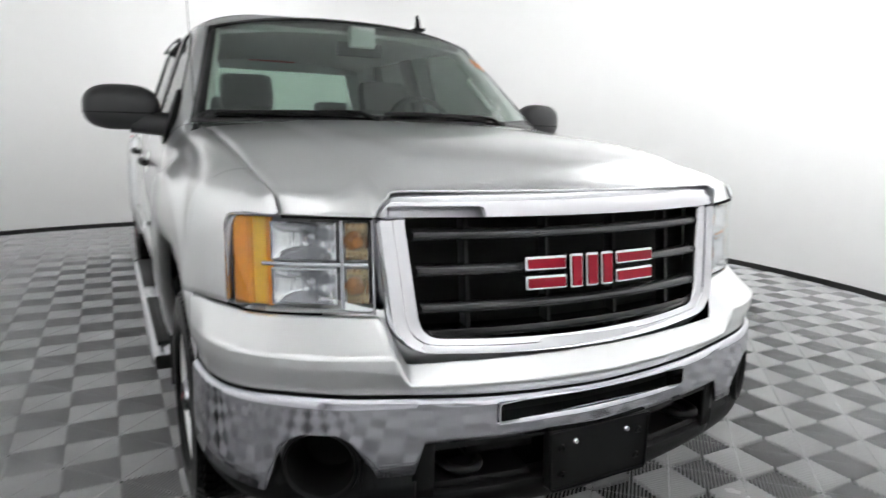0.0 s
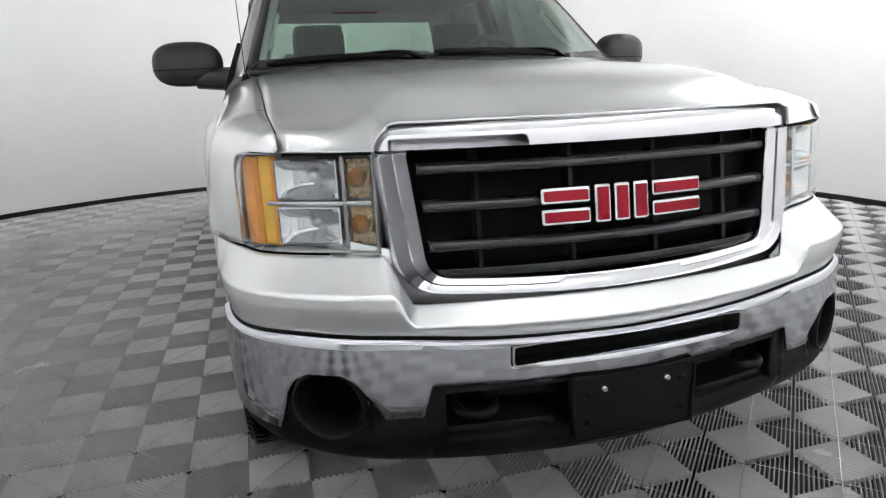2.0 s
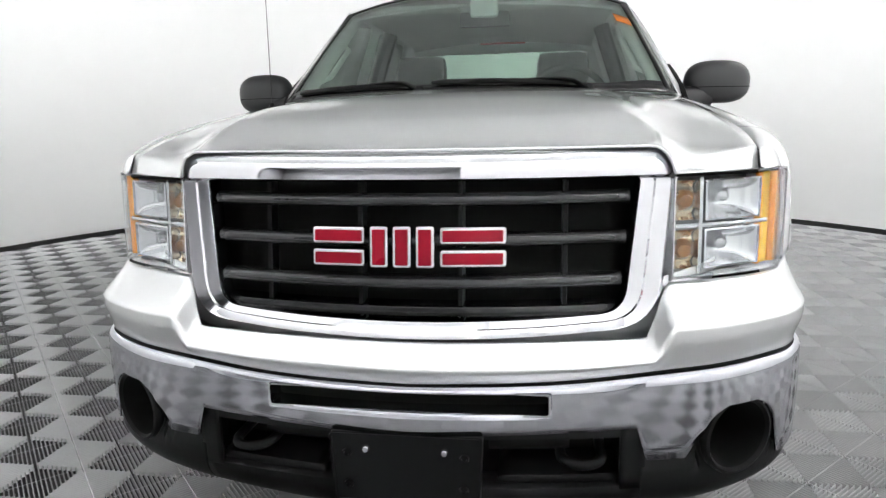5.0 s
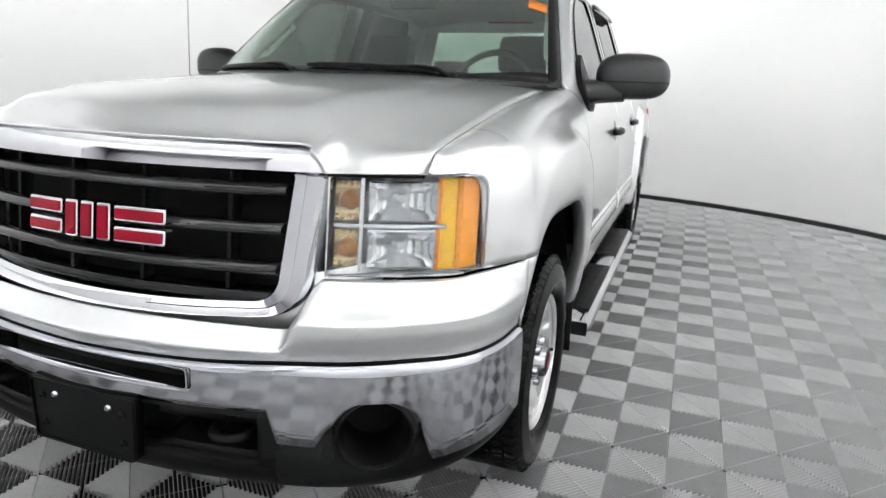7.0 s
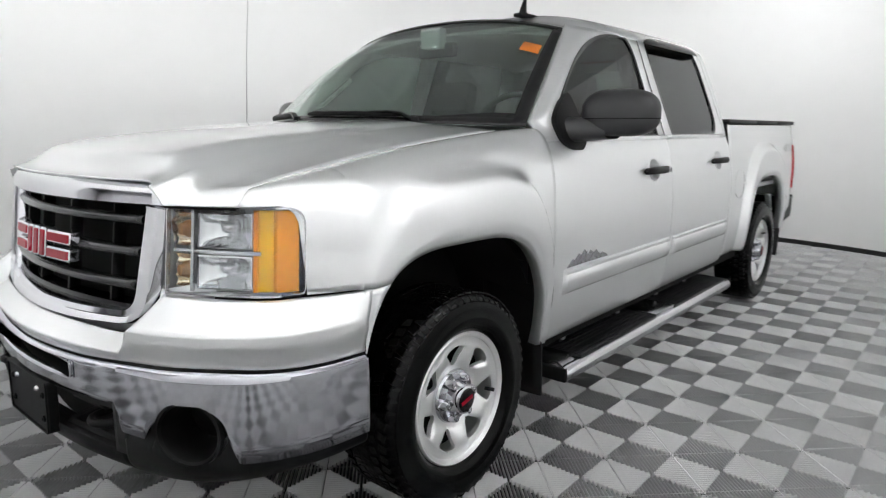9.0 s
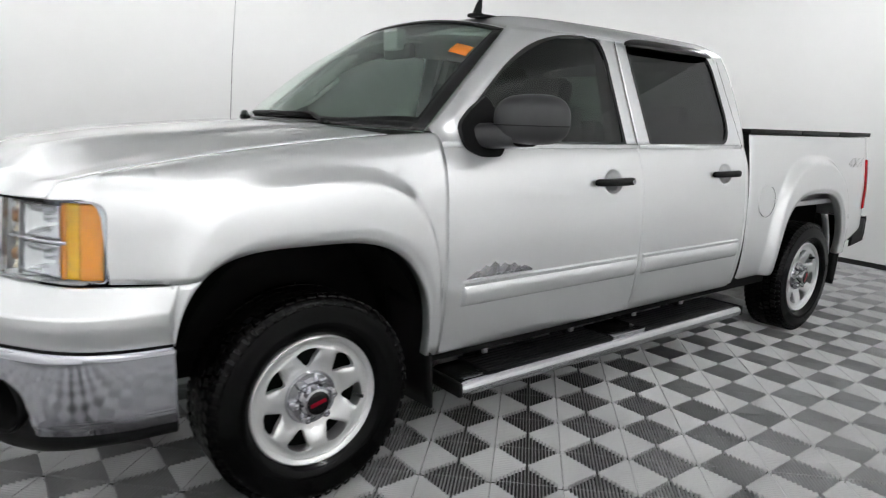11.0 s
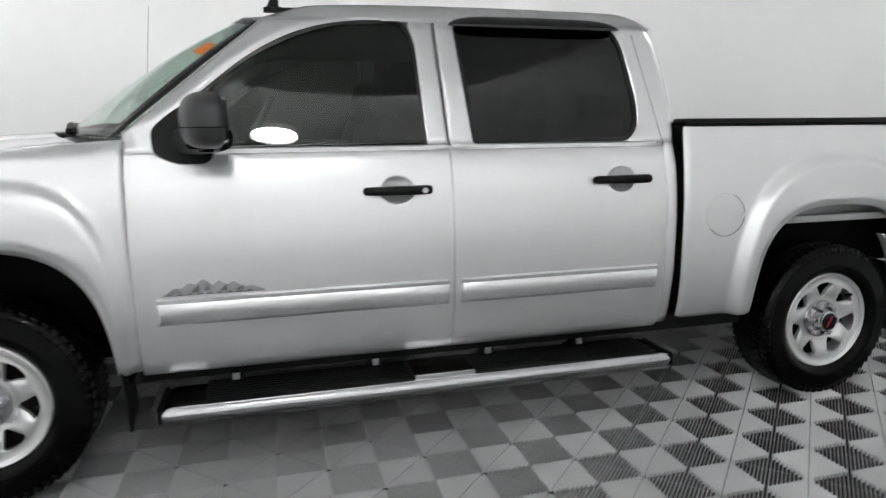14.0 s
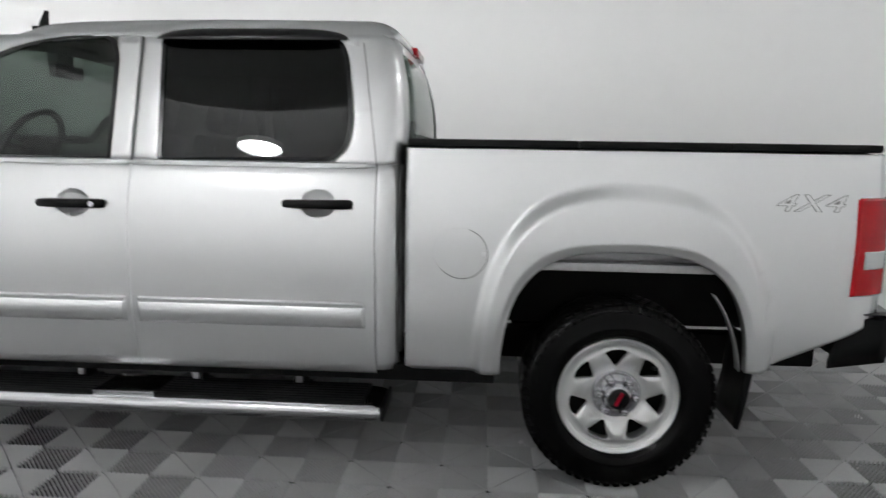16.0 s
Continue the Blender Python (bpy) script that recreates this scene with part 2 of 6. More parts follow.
def table(rows):
    """A smooth (monotone-free cubic) function through rows of (x, y)."""
    xs = [r[0] for r in rows]
    ys = [r[1] for r in rows]
    n = len(xs)
    ms = []
    for i in range(n):
        if i == 0:
            ms.append((ys[1] - ys[0]) / (xs[1] - xs[0]))
        elif i == n - 1:
            ms.append((ys[-1] - ys[-2]) / (xs[-1] - xs[-2]))
        else:
            d0, d1 = (ys[i] - ys[i - 1]) / (xs[i] - xs[i - 1]), (ys[i + 1] - ys[i]) / (xs[i + 1] - xs[i])
            ms.append(0.0 if d0 * d1 <= 0 else 2 * d0 * d1 / (d0 + d1))

    def f(x):
        if x <= xs[0]:
            return ys[0]
        if x >= xs[-1]:
            return ys[-1]
        i = max(k for k in range(n - 1) if xs[k] <= x)
        h = xs[i + 1] - xs[i]
        t = (x - xs[i]) / h
        return (1 + 2 * t) * (1 - t) ** 2 * ys[i] + t * (1 - t) ** 2 * h * ms[i] + t * t * (3 - 2 * t) * ys[i + 1] + t * t * (t - 1) * h * ms[i + 1]
    return f


def curve2(pts):
    """A smooth plan curve through points, by its share of the length: (x, y) at u in 0..1."""
    L = [0.0]
    for a, b in zip(pts, pts[1:]):
        L.append(L[-1] + math.hypot(b[0] - a[0], b[1] - a[1]))
    fx = table([(l / L[-1], p[0]) for l, p in zip(L, pts)])
    fy = table([(l / L[-1], p[1]) for l, p in zip(L, pts)])
    return lambda u: (fx(u), fy(u))


def normal2(c, u):
    if u < 0.004:
        return 0.0, -1.0
    a, b = c(max(0, u - 0.01)), c(min(1, u + 0.01))
    dx, dy = b[0] - a[0], b[1] - a[1]
    l = math.hypot(dx, dy)
    return dy / l, -dx / l


def rounded(poly, r, n=4):
    """The outline with its corners rounded."""
    out = []
    k = len(poly)
    for i in range(k):
        p0, p1, p2 = Vector(poly[i - 1]), Vector(poly[i]), Vector(poly[(i + 1) % k])
        ri = r[i] if isinstance(r, (list, tuple)) else r
        ri = min(ri, (p0 - p1).length * 0.49, (p2 - p1).length * 0.49)
        a, b = p1 + (p0 - p1).normalized() * ri, p1 + (p2 - p1).normalized() * ri
        for j in range(n + 1):
            t = j / n
            out.append(tuple((1 - t) ** 2 * a + 2 * t * (1 - t) * p1 + t * t * b))
    return out


# ---- the booth ----
def build_booth():
    n = 96
    top = ZC + 0.04
    # wall with the drive-in opening in front of the truck
    g = Geo()
    d0, d1, dh = -2.02, -1.47, 2.25
    def col(a, z0, z1):
        c, k = math.cos(a), math.sin(a)
        return [(CX + r * c, CY + r * k, z) for r, z in ((RW, z0), (RW, z1), (RW + 0.12, z1), (RW + 0.12, z0))]
    g.grid([col(a, 0.0, top) for a in lin(d1, d0 + 2 * math.pi, n)], cv=True, flip=True)
    g.grid([col(a, dh, top) for a in lin(d0, d1, 7)], cv=True, flip=True)
    tagged(g.make("wall", WALL, fix=True), "smooth white curved wall of a round photo booth", "wall", kind="structure")
    g = Geo()
    g.grid([[(CX + r * math.cos(a), CY + r * math.sin(a), z) for r, z in ((RW + 0.12, 0.0), (RW + 1.6, 0.0), (RW + 1.6, dh + 0.1), (RW + 0.12, dh + 0.1))] for a in lin(d0 - 0.01, d1 + 0.01, 5)])
    for a in (d0 - 0.01, d1 + 0.01):
        g.grid([[(CX + r * math.cos(a), CY + r * math.sin(a), z) for z in (0.0, dh + 0.1)] for r in (RW + 0.12, RW + 1.6)])
    tagged(g.make("passage", PASSAGE, solid=0.02), "dim grey passage behind the booth's opening", "passage", kind="structure")
    g = Geo()
    g.grid([[(CX + r * math.cos(a), CY + r * math.sin(a), z) for r, z in ((RW - 0.012, -0.03), (RW - 0.012, 0.045), (RW - 0.002, 0.05), (RW - 0.002, -0.03))] for a in lin(d1, d0 + 2 * math.pi, n)], cv=True)
    tagged(g.make("baseboard", BASE, fix=True), "thin black base strip round the booth wall", "baseboard", kind="structure")
    # ceiling: a high outer ring, and a lower disc that hides the lamp strips beyond its rim
    g = Geo()
    g.lathe([(2.0, top), (RW + 0.1, top), (RW + 0.1, top + 0.08), (2.0, top + 0.08)], (CX, CY, 0), n=n, axis="z", closed=True)
    g.lathe([(0.0, ZD), (RD - 0.005, ZD), (RD, ZD + 0.004), (RD, ZD + 0.02), (RD - 0.04, ZD + 0.03), (RD - 0.06, ZD + 0.08), (0.0, ZD + 0.08)], (CX, CY, 0), n=n, axis="z")
    tagged(g.make("ceiling", CEIL, fix=True), "pale round ceiling with a lower disc in the middle", "ceiling", kind="structure")
    # lamp strips that stand on the disc's rim and shine outwards on the wall
    def band(r0, z0, r1, z1, d=0.008):
        P = []
        for t in lin(-0.19, 0.19, 9):
            P.append([(r * math.cos(t), r * math.sin(t), z) for r, z in ((r0, z0), (r1, z1), (r1 - d * (z1 != z0), z1 + d * (z1 == z0)), (r0 - d * (z1 != z0), z0 + d * (z1 == z0)))])
        g = Geo().grid(P, cv=True)
        g.f += [(0, 1, 2, 3), (32, 33, 34, 35)]
        g.m += [0, 0]
        return g
    def cove(light, label):
        strip = tagged(new("cove_lamp"), label, "lamp", group="cove lamps")
        band(RD - RIN, ZD + 0.20, RD - RIN, ZD + 0.37).make("diffuser", light, strip, fix=True)
        band(RD - RIN - 0.02, ZD + 0.08, RD - RIN - 0.02, ZD + 0.39).make("back_panel", CEIL, strip, fix=True)
        band(RD - RIN - 0.02, ZD + 0.39, RD - RIN + 0.10, ZD + 0.39).make("top_panel", CEIL, strip, fix=True)
        return strip
    first = {}
    for k in range(16):
        light, label = (DIMLIGHT, "dimmed white lamp strip in a pale trough round the ceiling disc") if 2 <= k <= 6 else (HALFLIGHT, "half-bright white lamp strip in a pale trough round the ceiling disc") if k == 1 or 7 <= k <= 10 else (COVELIGHT, "white lamp strip in a pale trough round the ceiling disc")
        at = pose(CX, CY, 0, 0, 0, 22.5 * k)
        if label in first:
            copy_thing(first[label], at)
        else:
            first[label] = cove(light, label)
            first[label].matrix_basis = at
    lamp = None
    for k in range(2):
        a = math.atan2(1.08 - CY, 3.5 - CX) + k * math.pi / 2
        p = (CX + 3.79 * math.cos(a), CY + 3.79 * math.sin(a), ZC)
        if lamp is None:
            lamp = tagged(new("ceiling_lamp"), "oval white lamp in a pale rim under the ceiling", "lamp", group="oval ceiling lamps")
            oval = Matrix.Diagonal((0.56, 1.0, 1.0, 1))
            Geo().lathe([(0.0, 0.0), (0.185, 0.0), (0.19, 0.004), (0.19, 0.038), (0.0, 0.038)], (0, 0, 0), n=32, axis="z").make("diffuser", LAMPLIGHT, lamp, fix=True).data.transform(oval)
            Geo().lathe([(0.203, -0.012), (0.212, -0.012), (0.214, 0.0), (0.214, 0.04), (0.203, 0.04)], (0, 0, 0), n=32, axis="z", closed=True).make("shade", CEIL, lamp, "pale oval rim", fix=True).data.transform(oval)
            lamp.matrix_basis = pose(*p, 0, 0, math.degrees(a))
        else:
            copy_thing(lamp, pose(*p, 0, 0, math.degrees(a)))


build_booth()

# ---- the truck: shared shape ----
truck = tagged(new("pickup_truck"), "silver crew-cab pickup truck with chrome bumper, parked on the tiled floor", "pickup truck")
HUB_F, HUB_R, HUBZ, TYRE = 0.0, 3.65, 0.378, 0.380
side_x = table([(0.40, 0.895), (0.46, 0.925), (0.55, 0.945), (0.72, 0.965), (0.9, 0.967), (1.05, 0.956), (1.15, 0.94), (1.25, 0.905)])
bed_x = table([(0.44, 0.895), (0.50, 0.915), (0.7, 0.932), (0.95, 0.93), (1.15, 0.912), (1.33, 0.885)])
nose = table([(-0.77, 0.20), (-0.735, 0.155), (-0.688, 0.115), (-0.61, 0.078), (-0.52, 0.03), (-0.42, 0.0), (0.0, 0.0)])
seam_x = table([(-0.76, 0.785), (-0.5, 0.80), (0.1, 0.80), (0.35, 0.795), (0.55, 0.835)])
seam_z = table([(-0.90, 1.128), (-0.76, 1.138), (-0.70, 1.147), (-0.6, 1.170), (-0.4, 1.204), (-0.2, 1.234), (0.1, 1.268), (0.35, 1.29), (0.55, 1.305)])


def sup(y, z, yc, zc, a, b, p):
    return (abs((y - yc) / a) ** p + abs(max(0.0, z - zc) / b) ** p) ** (1 / p)


def sstep_down(a, b, x):
    return 1 - sstep(a, b, x)


def flare_f(y, z):
    d = sup(y, z, HUB_F, 0.37, 0.528 if y > 0 else 0.56, 0.825, 3.5 if y > 0 else 2.8)
    i = sup(y, z, HUB_F, 0.375, 0.466, 0.565, 3.3)
    soft = mix(0.925, 0.88, sstep(-0.05, 0.40, -y))
    return mix(0.010, 0.038, sstep(-0.48, 0.08, y)) * sstep_down(soft, 1.0, d) - 0.012 * sstep_down(1.0, 1.06, i)


def flare_r(y, z):
    d = sup(y, z, HUB_R, 0.37, 0.580, 0.84, 2.7)
    i = sup(y, z, HUB_R, 0.375, 0.468, 0.58, 3.0)
    return 0.048 * sstep_down(0.915, 1.0, d) - 0.012 * sstep_down(1.0, 1.06, i)


def glass_x(z):
    return 0.905 - (z - 1.25) * 0.36


def arch_columns(yc, a, b, p, n=44):
    """Columns (y, z) along the wheel opening from front to back."""
    out = []
    for i in range(n + 1):
        t = math.pi * (1 - i / n)
        c, s = math.cos(t), math.sin(t)
        q = p[0] if c < 0 else p[1]
        out.append((yc + (a[0] if c < 0 else a[1]) * math.copysign(abs(c) ** (2 / q), c), 0.375 + b * abs(s) ** (2 / q)))
    return out


bumper_c = curve2([(0, -1.022), (0.03, -1.0219), (0.16, -1.015), (0.31, -0.998), (0.5, -0.964), (0.66, -0.922), (0.79, -0.852), (0.87, -0.775), (0.925, -0.67), (0.95, -0.56), (0.958, -0.46)])
face_c = curve2([(0, -0.955), (0.03, -0.9549), (0.3, -0.925), (0.5, -0.880), (0.575, -0.846), (0.70, -0.792), (0.80, -0.735), (0.853, -0.688), (0.888, -0.615), (0.93, -0.52), (0.957, -0.42)])


def u_at(c, x):
    """Where the plan curve c reaches the half-width x."""
    lo, hi = 0.0, 1.0
    for _ in range(40):
        mid = (lo + hi) / 2
        if c(mid)[0] < x:
            lo = mid
        else:
            hi = mid
    return (lo + hi) / 2


# ---- truck: sides ----
def fender(s):
    cols = []
    for y in lin(-0.737, -0.665, 8)[:-1] + lin(-0.665, -0.618, 7):
        t = min(1.0, max(0.0, (y + 0.665) / 0.047))
        cols.append((y, 1.100 - 0.045 * (1 - math.sqrt(1 - t * t))))
    for y in lin(-0.608, -0.47, 7):
        cols.append((y, 0.862))
    for y, z in arch_columns(HUB_F, (0.470, 0.462), 0.565, (3.8, 3.0)):
        cols.append((y, max(z, 0.862) if y < -0.2 else max(z, 0.455)))
    for y in lin(0.475, 0.5385, 4):
        cols.append((y, 0.455))
    P = []
    for y, zl in cols:
        zs, xs, z0 = mix(1.1045, seam_z(y) - 0.001, sstep(-0.738, -0.700, y) ** 0.75), min(seam_x(y), side_x(1.0) - nose(y) - 0.012), 0.97
        row = []
        pw = mix(2.7, 2.3, sstep(-0.55, 0.05, y))
        for k in range(30):
            z = zl + (zs - zl) * (1 - (1 - k / 29) ** 1.7)
            if z <= z0:
                x = side_x(z) - nose(y)
            else:
                w = min(1.0, (z - z0) / (zs - z0))
                x = xs + (side_x(z0) - nose(y) - xs) * (1 - w ** pw) ** (1 / pw)
            f = flare_f(y, z) * (1 - sstep(1.12, 1.26, z))
            row.append((s * (x + f), y, z))
        P.append(row)
    g = Geo().grid(P, flip=s < 0)
    # turned-in lip of the wheel opening
    lip = []
    for y, zl in cols[21:-4]:
        x = side_x(zl) - nose(y) + flare_f(y, zl)
        lip.append([(s * x, y, zl), (s * (x - 0.012), y, zl - 0.004), (s * (x - 0.05), y, zl)])
    g.grid(lip, flip=s > 0)
    return g.make("front_fender", PAINT, truck, solid=0.004)


def door(s, front):
    y0, y1 = (0.5395, 1.7305) if front else (1.7337, 2.6975)
    P = []
    hc = (1.51, 1.095) if front else (2.48, 1.110)
    ys = sorted(set([y0, y0 + 0.001] + lin(y0 + 0.002, y1 - 0.002, 26) + [y1 - 0.001, y1] + lin(hc[0] - 0.075, hc[0] + 0.075, 25)))
    for y in ys:
        row = []
        for z in [0.424, 0.431] + sorted(lin(0.445, 1.235, 24) + lin(hc[1] - 0.062, hc[1] + 0.062, 21)) + [1.245, 1.249]:
            x = side_x(z)
            if z < 0.434:
                x -= 0.02 * (0.434 - z) / 0.01
            if z > 1.24 and y > 0.70:
                x -= 0.004
            e = min(y - y0, y1 - y)
            x -= 0.0015 if e < 0.002 else 0.0
            dd = ((y - hc[0]) / 0.066) ** 2 + ((z - hc[1]) / 0.054) ** 2
            x -= 0.016 * (1 - dd) ** 0.7 if dd < 1 else 0.0
            row.append((s * x, y, z))
        P.append(row)
    g = Geo().grid(P, flip=s < 0)
    name = "front_door" if front else "rear_door"
    d = g.make(name, PAINT, truck, solid=0.02)
    # window opening outline in (y, z)
    if front:
        win = [(0.66, 1.262), (0.655, 1.345), (0.824, 1.483), (0.97, 1.602), (1.12, 1.685), (1.27, 1.735), (1.42, 1.755), (1.585, 1.757), (1.622, 1.68), (1.640, 1.268)]
        r = [0.02, 0.02, 0.05, 0.1, 0.1, 0.1, 0.1, 0.05, 0.1, 0.01]
    else:
        win = [(1.838, 1.270), (1.800, 1.752), (2.520, 1.752), (2.560, 1.68), (2.592, 1.42), (2.580, 1.33), (2.53, 1.275)]
        r = [0.012, 0.03, 0.05, 0.08, 0.06, 0.06, 0.05]
    out = rounded(win, r)

    def at(y, z, dd):
        return (s * (glass_x(z) - 0.006 - dd), y, z)
    Geo().prism(out, at, 0.005).make("window", TINT if front else PRIVACY, d, "dark tinted window glass", fix=True).visible_shadow = False
    ringp = []
    cy, cz = sum(p[0] for p in out) / len(out), sum(p[1] for p in out) / len(out)
    for y, z in out:
        dy, dz = y - cy, z - cz
        l = math.hypot(dy, dz)
        ay, az = y - 0.012 * dy / l, z - 0.012 * dz / l
        by, bz = y + 0.006 * dy / l, z + 0.006 * dz / l
        ringp.append([(s * (glass_x(az) - 0.006), ay, az), (s * (glass_x(az) + 0.001), ay, az), (s * (glass_x(bz) + 0.003), by, bz), (s * (glass_x(bz) - 0.012), by, bz)])
    Geo().grid(ringp, cu=True, flip=s < 0).make("window_seal", GLOSSBLACK, d, fix=True)
    # belt moulding under the glass
    b0, b1 = (0.70, 1.72) if front else (1.742, 2.66)
    P = []
    for y in lin(b0, b1, 12):
        P.append([(s * (0.905 + dx), y, z) for dx, z in ((-0.004, 1.244), (0.006, 1.246), (0.006, 1.262), (-0.002, 1.268))])
    Geo().grid(P, flip=s < 0).make("belt_moulding", PAINT, d, solid=0.002)
    # body-side moulding
    m0, m1 = (0.612, 1.712) if front else (1.758, 2.662)
    P = []
    for y in [m0, m0 + 0.004] + lin(m0 + 0.012, m1 - 0.012, 16) + [m1 - 0.004, m1]:
        e = min(y - m0, m1 - y)
        k = min(1.0, e / 0.010) ** 0.5
        P.append([(s * (side_x(z) - 0.002 + h * k), y, z) for z, h in ((0.628, 0.0), (0.632, 0.010), (0.645, 0.018), (0.68, 0.021), (0.708, 0.017), (0.714, 0.012), (0.718, 0.014), (0.728, 0.014), (0.735, 0.0))])
    Geo().grid(P, flip=s < 0).make("side_moulding", PAINT, d)
    # handle: a bar over a round dish
    hx = side_x(hc[1])
    g = Geo()
    rows = []
    for t in [-1, -0.99, -0.97] + lin(-0.93, 0.93, 15) + [0.97, 0.99, 1]:
        w = 0.0155 * (1 - abs(t) ** 26) ** 0.5 * (0.92 + 0.08 * t) + 0.003
        o = 0.022 + 0.022 * (1 - abs(t) ** 3)
        y = hc[0] + t * 0.135
        rows.append([(s * (hx + o * k2), y, hc[1] + w * k1) for k1, k2 in ((-1, 0.30), (-0.9, 0.85), (-0.4, 1.0), (0.4, 1.0), (0.9, 0.85), (1, 0.30), (0.5, 0.1), (-0.5, 0.1))])
    g.grid(rows, flip=s < 0, cv=True)
    g.make("door_handle", BLACK, d, "black bar door handle", fix=True)
    if front and s > 0:
        Geo().lathe([(0.0, 0.002), (0.010, 0.002), (0.012, 0.0)], (hx + 0.042, hc[0] + 0.100, hc[1]), n=14, axis="x").make("lock_cylinder", CHROME, d)
    return d


def glasshouse(s):
    """The upper frame of the cab side: pillars, rail and sill strip round the windows."""
    g = Geo()

    def pt(y, z, dx=0.0):
        return (s * (glass_x(z) + dx), y, z)
    wtop = table([(0.824, 1.483), (0.97, 1.602), (1.12, 1.685), (1.27, 1.735), (1.42, 1.755), (1.585, 1.757), (1.64, 1.757)])
    # A-pillar
    P = []
    for k in range(22):
        z = mix(1.2492, 1.766, k / 21)
        t = max(0.0, (z - 1.30) / 0.445)
        wy = mix(0.50, 1.02, t) if z > 1.30 else 0.535
        wx = mix(0.842, 0.688, t) if z > 1.30 else mix(0.906, 0.856, (max(0.0, z - 1.249) / 0.051) ** 1.5)
        # the window's front line at this height
        if z < 1.345:
            fy = 0.66
        else:
            lo, hi = 0.655, 1.60
            zz = lambda y: (1.345 + (y - 0.655) * (1.483 - 1.345) / (0.824 - 0.655)) if y < 0.824 else wtop(y)
            for _ in range(30):
                mid = (lo + hi) / 2
                if zz(mid) < z:
                    lo = mid
                else:
                    hi = mid
            fy = lo
        row = []
        for j in range(9):
            q = j / 8
            x = mix(wx, glass_x(z), q) + 0.014 * math.sin(math.pi * min(1, q * 1.15)) * sstep(1.27, 1.36, z)
            row.append((s * x, mix(wy, fy + 0.004, q), z))
        P.append(row)
    g.grid(P, flip=s > 0)
    # rail over the windows
    P = []
    for y in lin(1.50, 2.60, 50):
        zb = wtop(y) if y < 1.60 else (1.757 if y < 1.80 else 1.752 if y < 2.50 else 1.752 - (y - 2.50) * 0.5)
        zb = min(zb, 1.757) - 0.004
        zt = 1.768
        P.append([pt(y, mix(zb, zt, q), 0.004 * math.sin(math.pi * q)) for q in lin(0, 1, 4)])
    g.grid(P, flip=s < 0)
    # strip under the windows
    P = []
    for y in lin(0.67, 2.70, 30):
        P.append([pt(y, z) for z in (1.2495, 1.258, 1.274)])
    g.grid(P, flip=s < 0)
    # B-pillar with its door gap
    for y0a, y0b, y1a, y1b in ((1.640, 1.612, 1.7265, 1.7085), (1.737, 1.719, 1.842, 1.800)):
        P = []
        for k in range(14):
            q = k / 13
            z = mix(1.26, 1.762, q)
            a, b = mix(y0a, y0b, q) - 0.004, mix(y1a, y1b, q) + 0.004
            P.append([pt(mix(a, b, j / 6), z, 0.0022 * math.sin(math.pi * j / 6)) for j in range(7)])
        g.grid(P, flip=s > 0)
    # C-pillar
    P = []
    back = table([(1.25, 2.795), (1.40, 2.803), (1.55, 2.796), (1.70, 2.766), (1.768, 2.738)])
    fr = table([(1.25, 2.52), (1.275, 2.53), (1.33, 2.58), (1.42, 2.592), (1.68, 2.56), (1.752, 2.515), (1.768, 2.51)])
    for k in range(22):
        z = mix(1.26, 1.768, k / 21)
        a, b = fr(z) - 0.004, back(z)
        P.append([(s * (glass_x(z) + 0.004 * math.sin(math.pi * q) - 0.07 * max(0, (q - 0.72) / 0.28) ** 2), mix(a, b, q), z) for q in lin(0, 1, 11)])
    g.grid(P, flip=s > 0)
    # corner panel of the cab behind the rear door
    P = []
    for y in lin(2.7005, 2.785, 8):
        q = (y - 2.702) / 0.083
        P.append([(s * ((side_x(z) if z < 1.25 else glass_x(z)) - 0.07 * max(0, ((y - 2.52) / 0.275 - 0.72) / 0.28) ** 2), y, z) for z in lin(0.45, 1.268, 24)])
    g.grid(P, flip=s < 0)
    ob = g.make("cab_side_frame", PAINT, truck, solid=0.012)
    # seams: rear edge of the rear door, and the door joint up to the roof
    pts = []
    for k in range(15):
        z = mix(1.252, 1.768, k / 14)
        y = mix(2.699, 2.615, k / 14)
        q = (y - fr(z) + 0.004) / (back(z) - fr(z) + 0.004)
        pts.append((s * (glass_x(z) + 0.004 * math.sin(math.pi * q) - 0.0005), y, z))
    Geo().tube(pts[:-1], 0.0015, n=6).make("door_gap", UNDERSHADE, ob)
    Geo().tube([pt(mix(1.7318, 1.7138, q), mix(1.262, 1.766, q), 0.0006) for q in lin(0, 1, 6)], 0.0019, n=6).make("door_gap", UNDERSHADE, ob)
    return ob


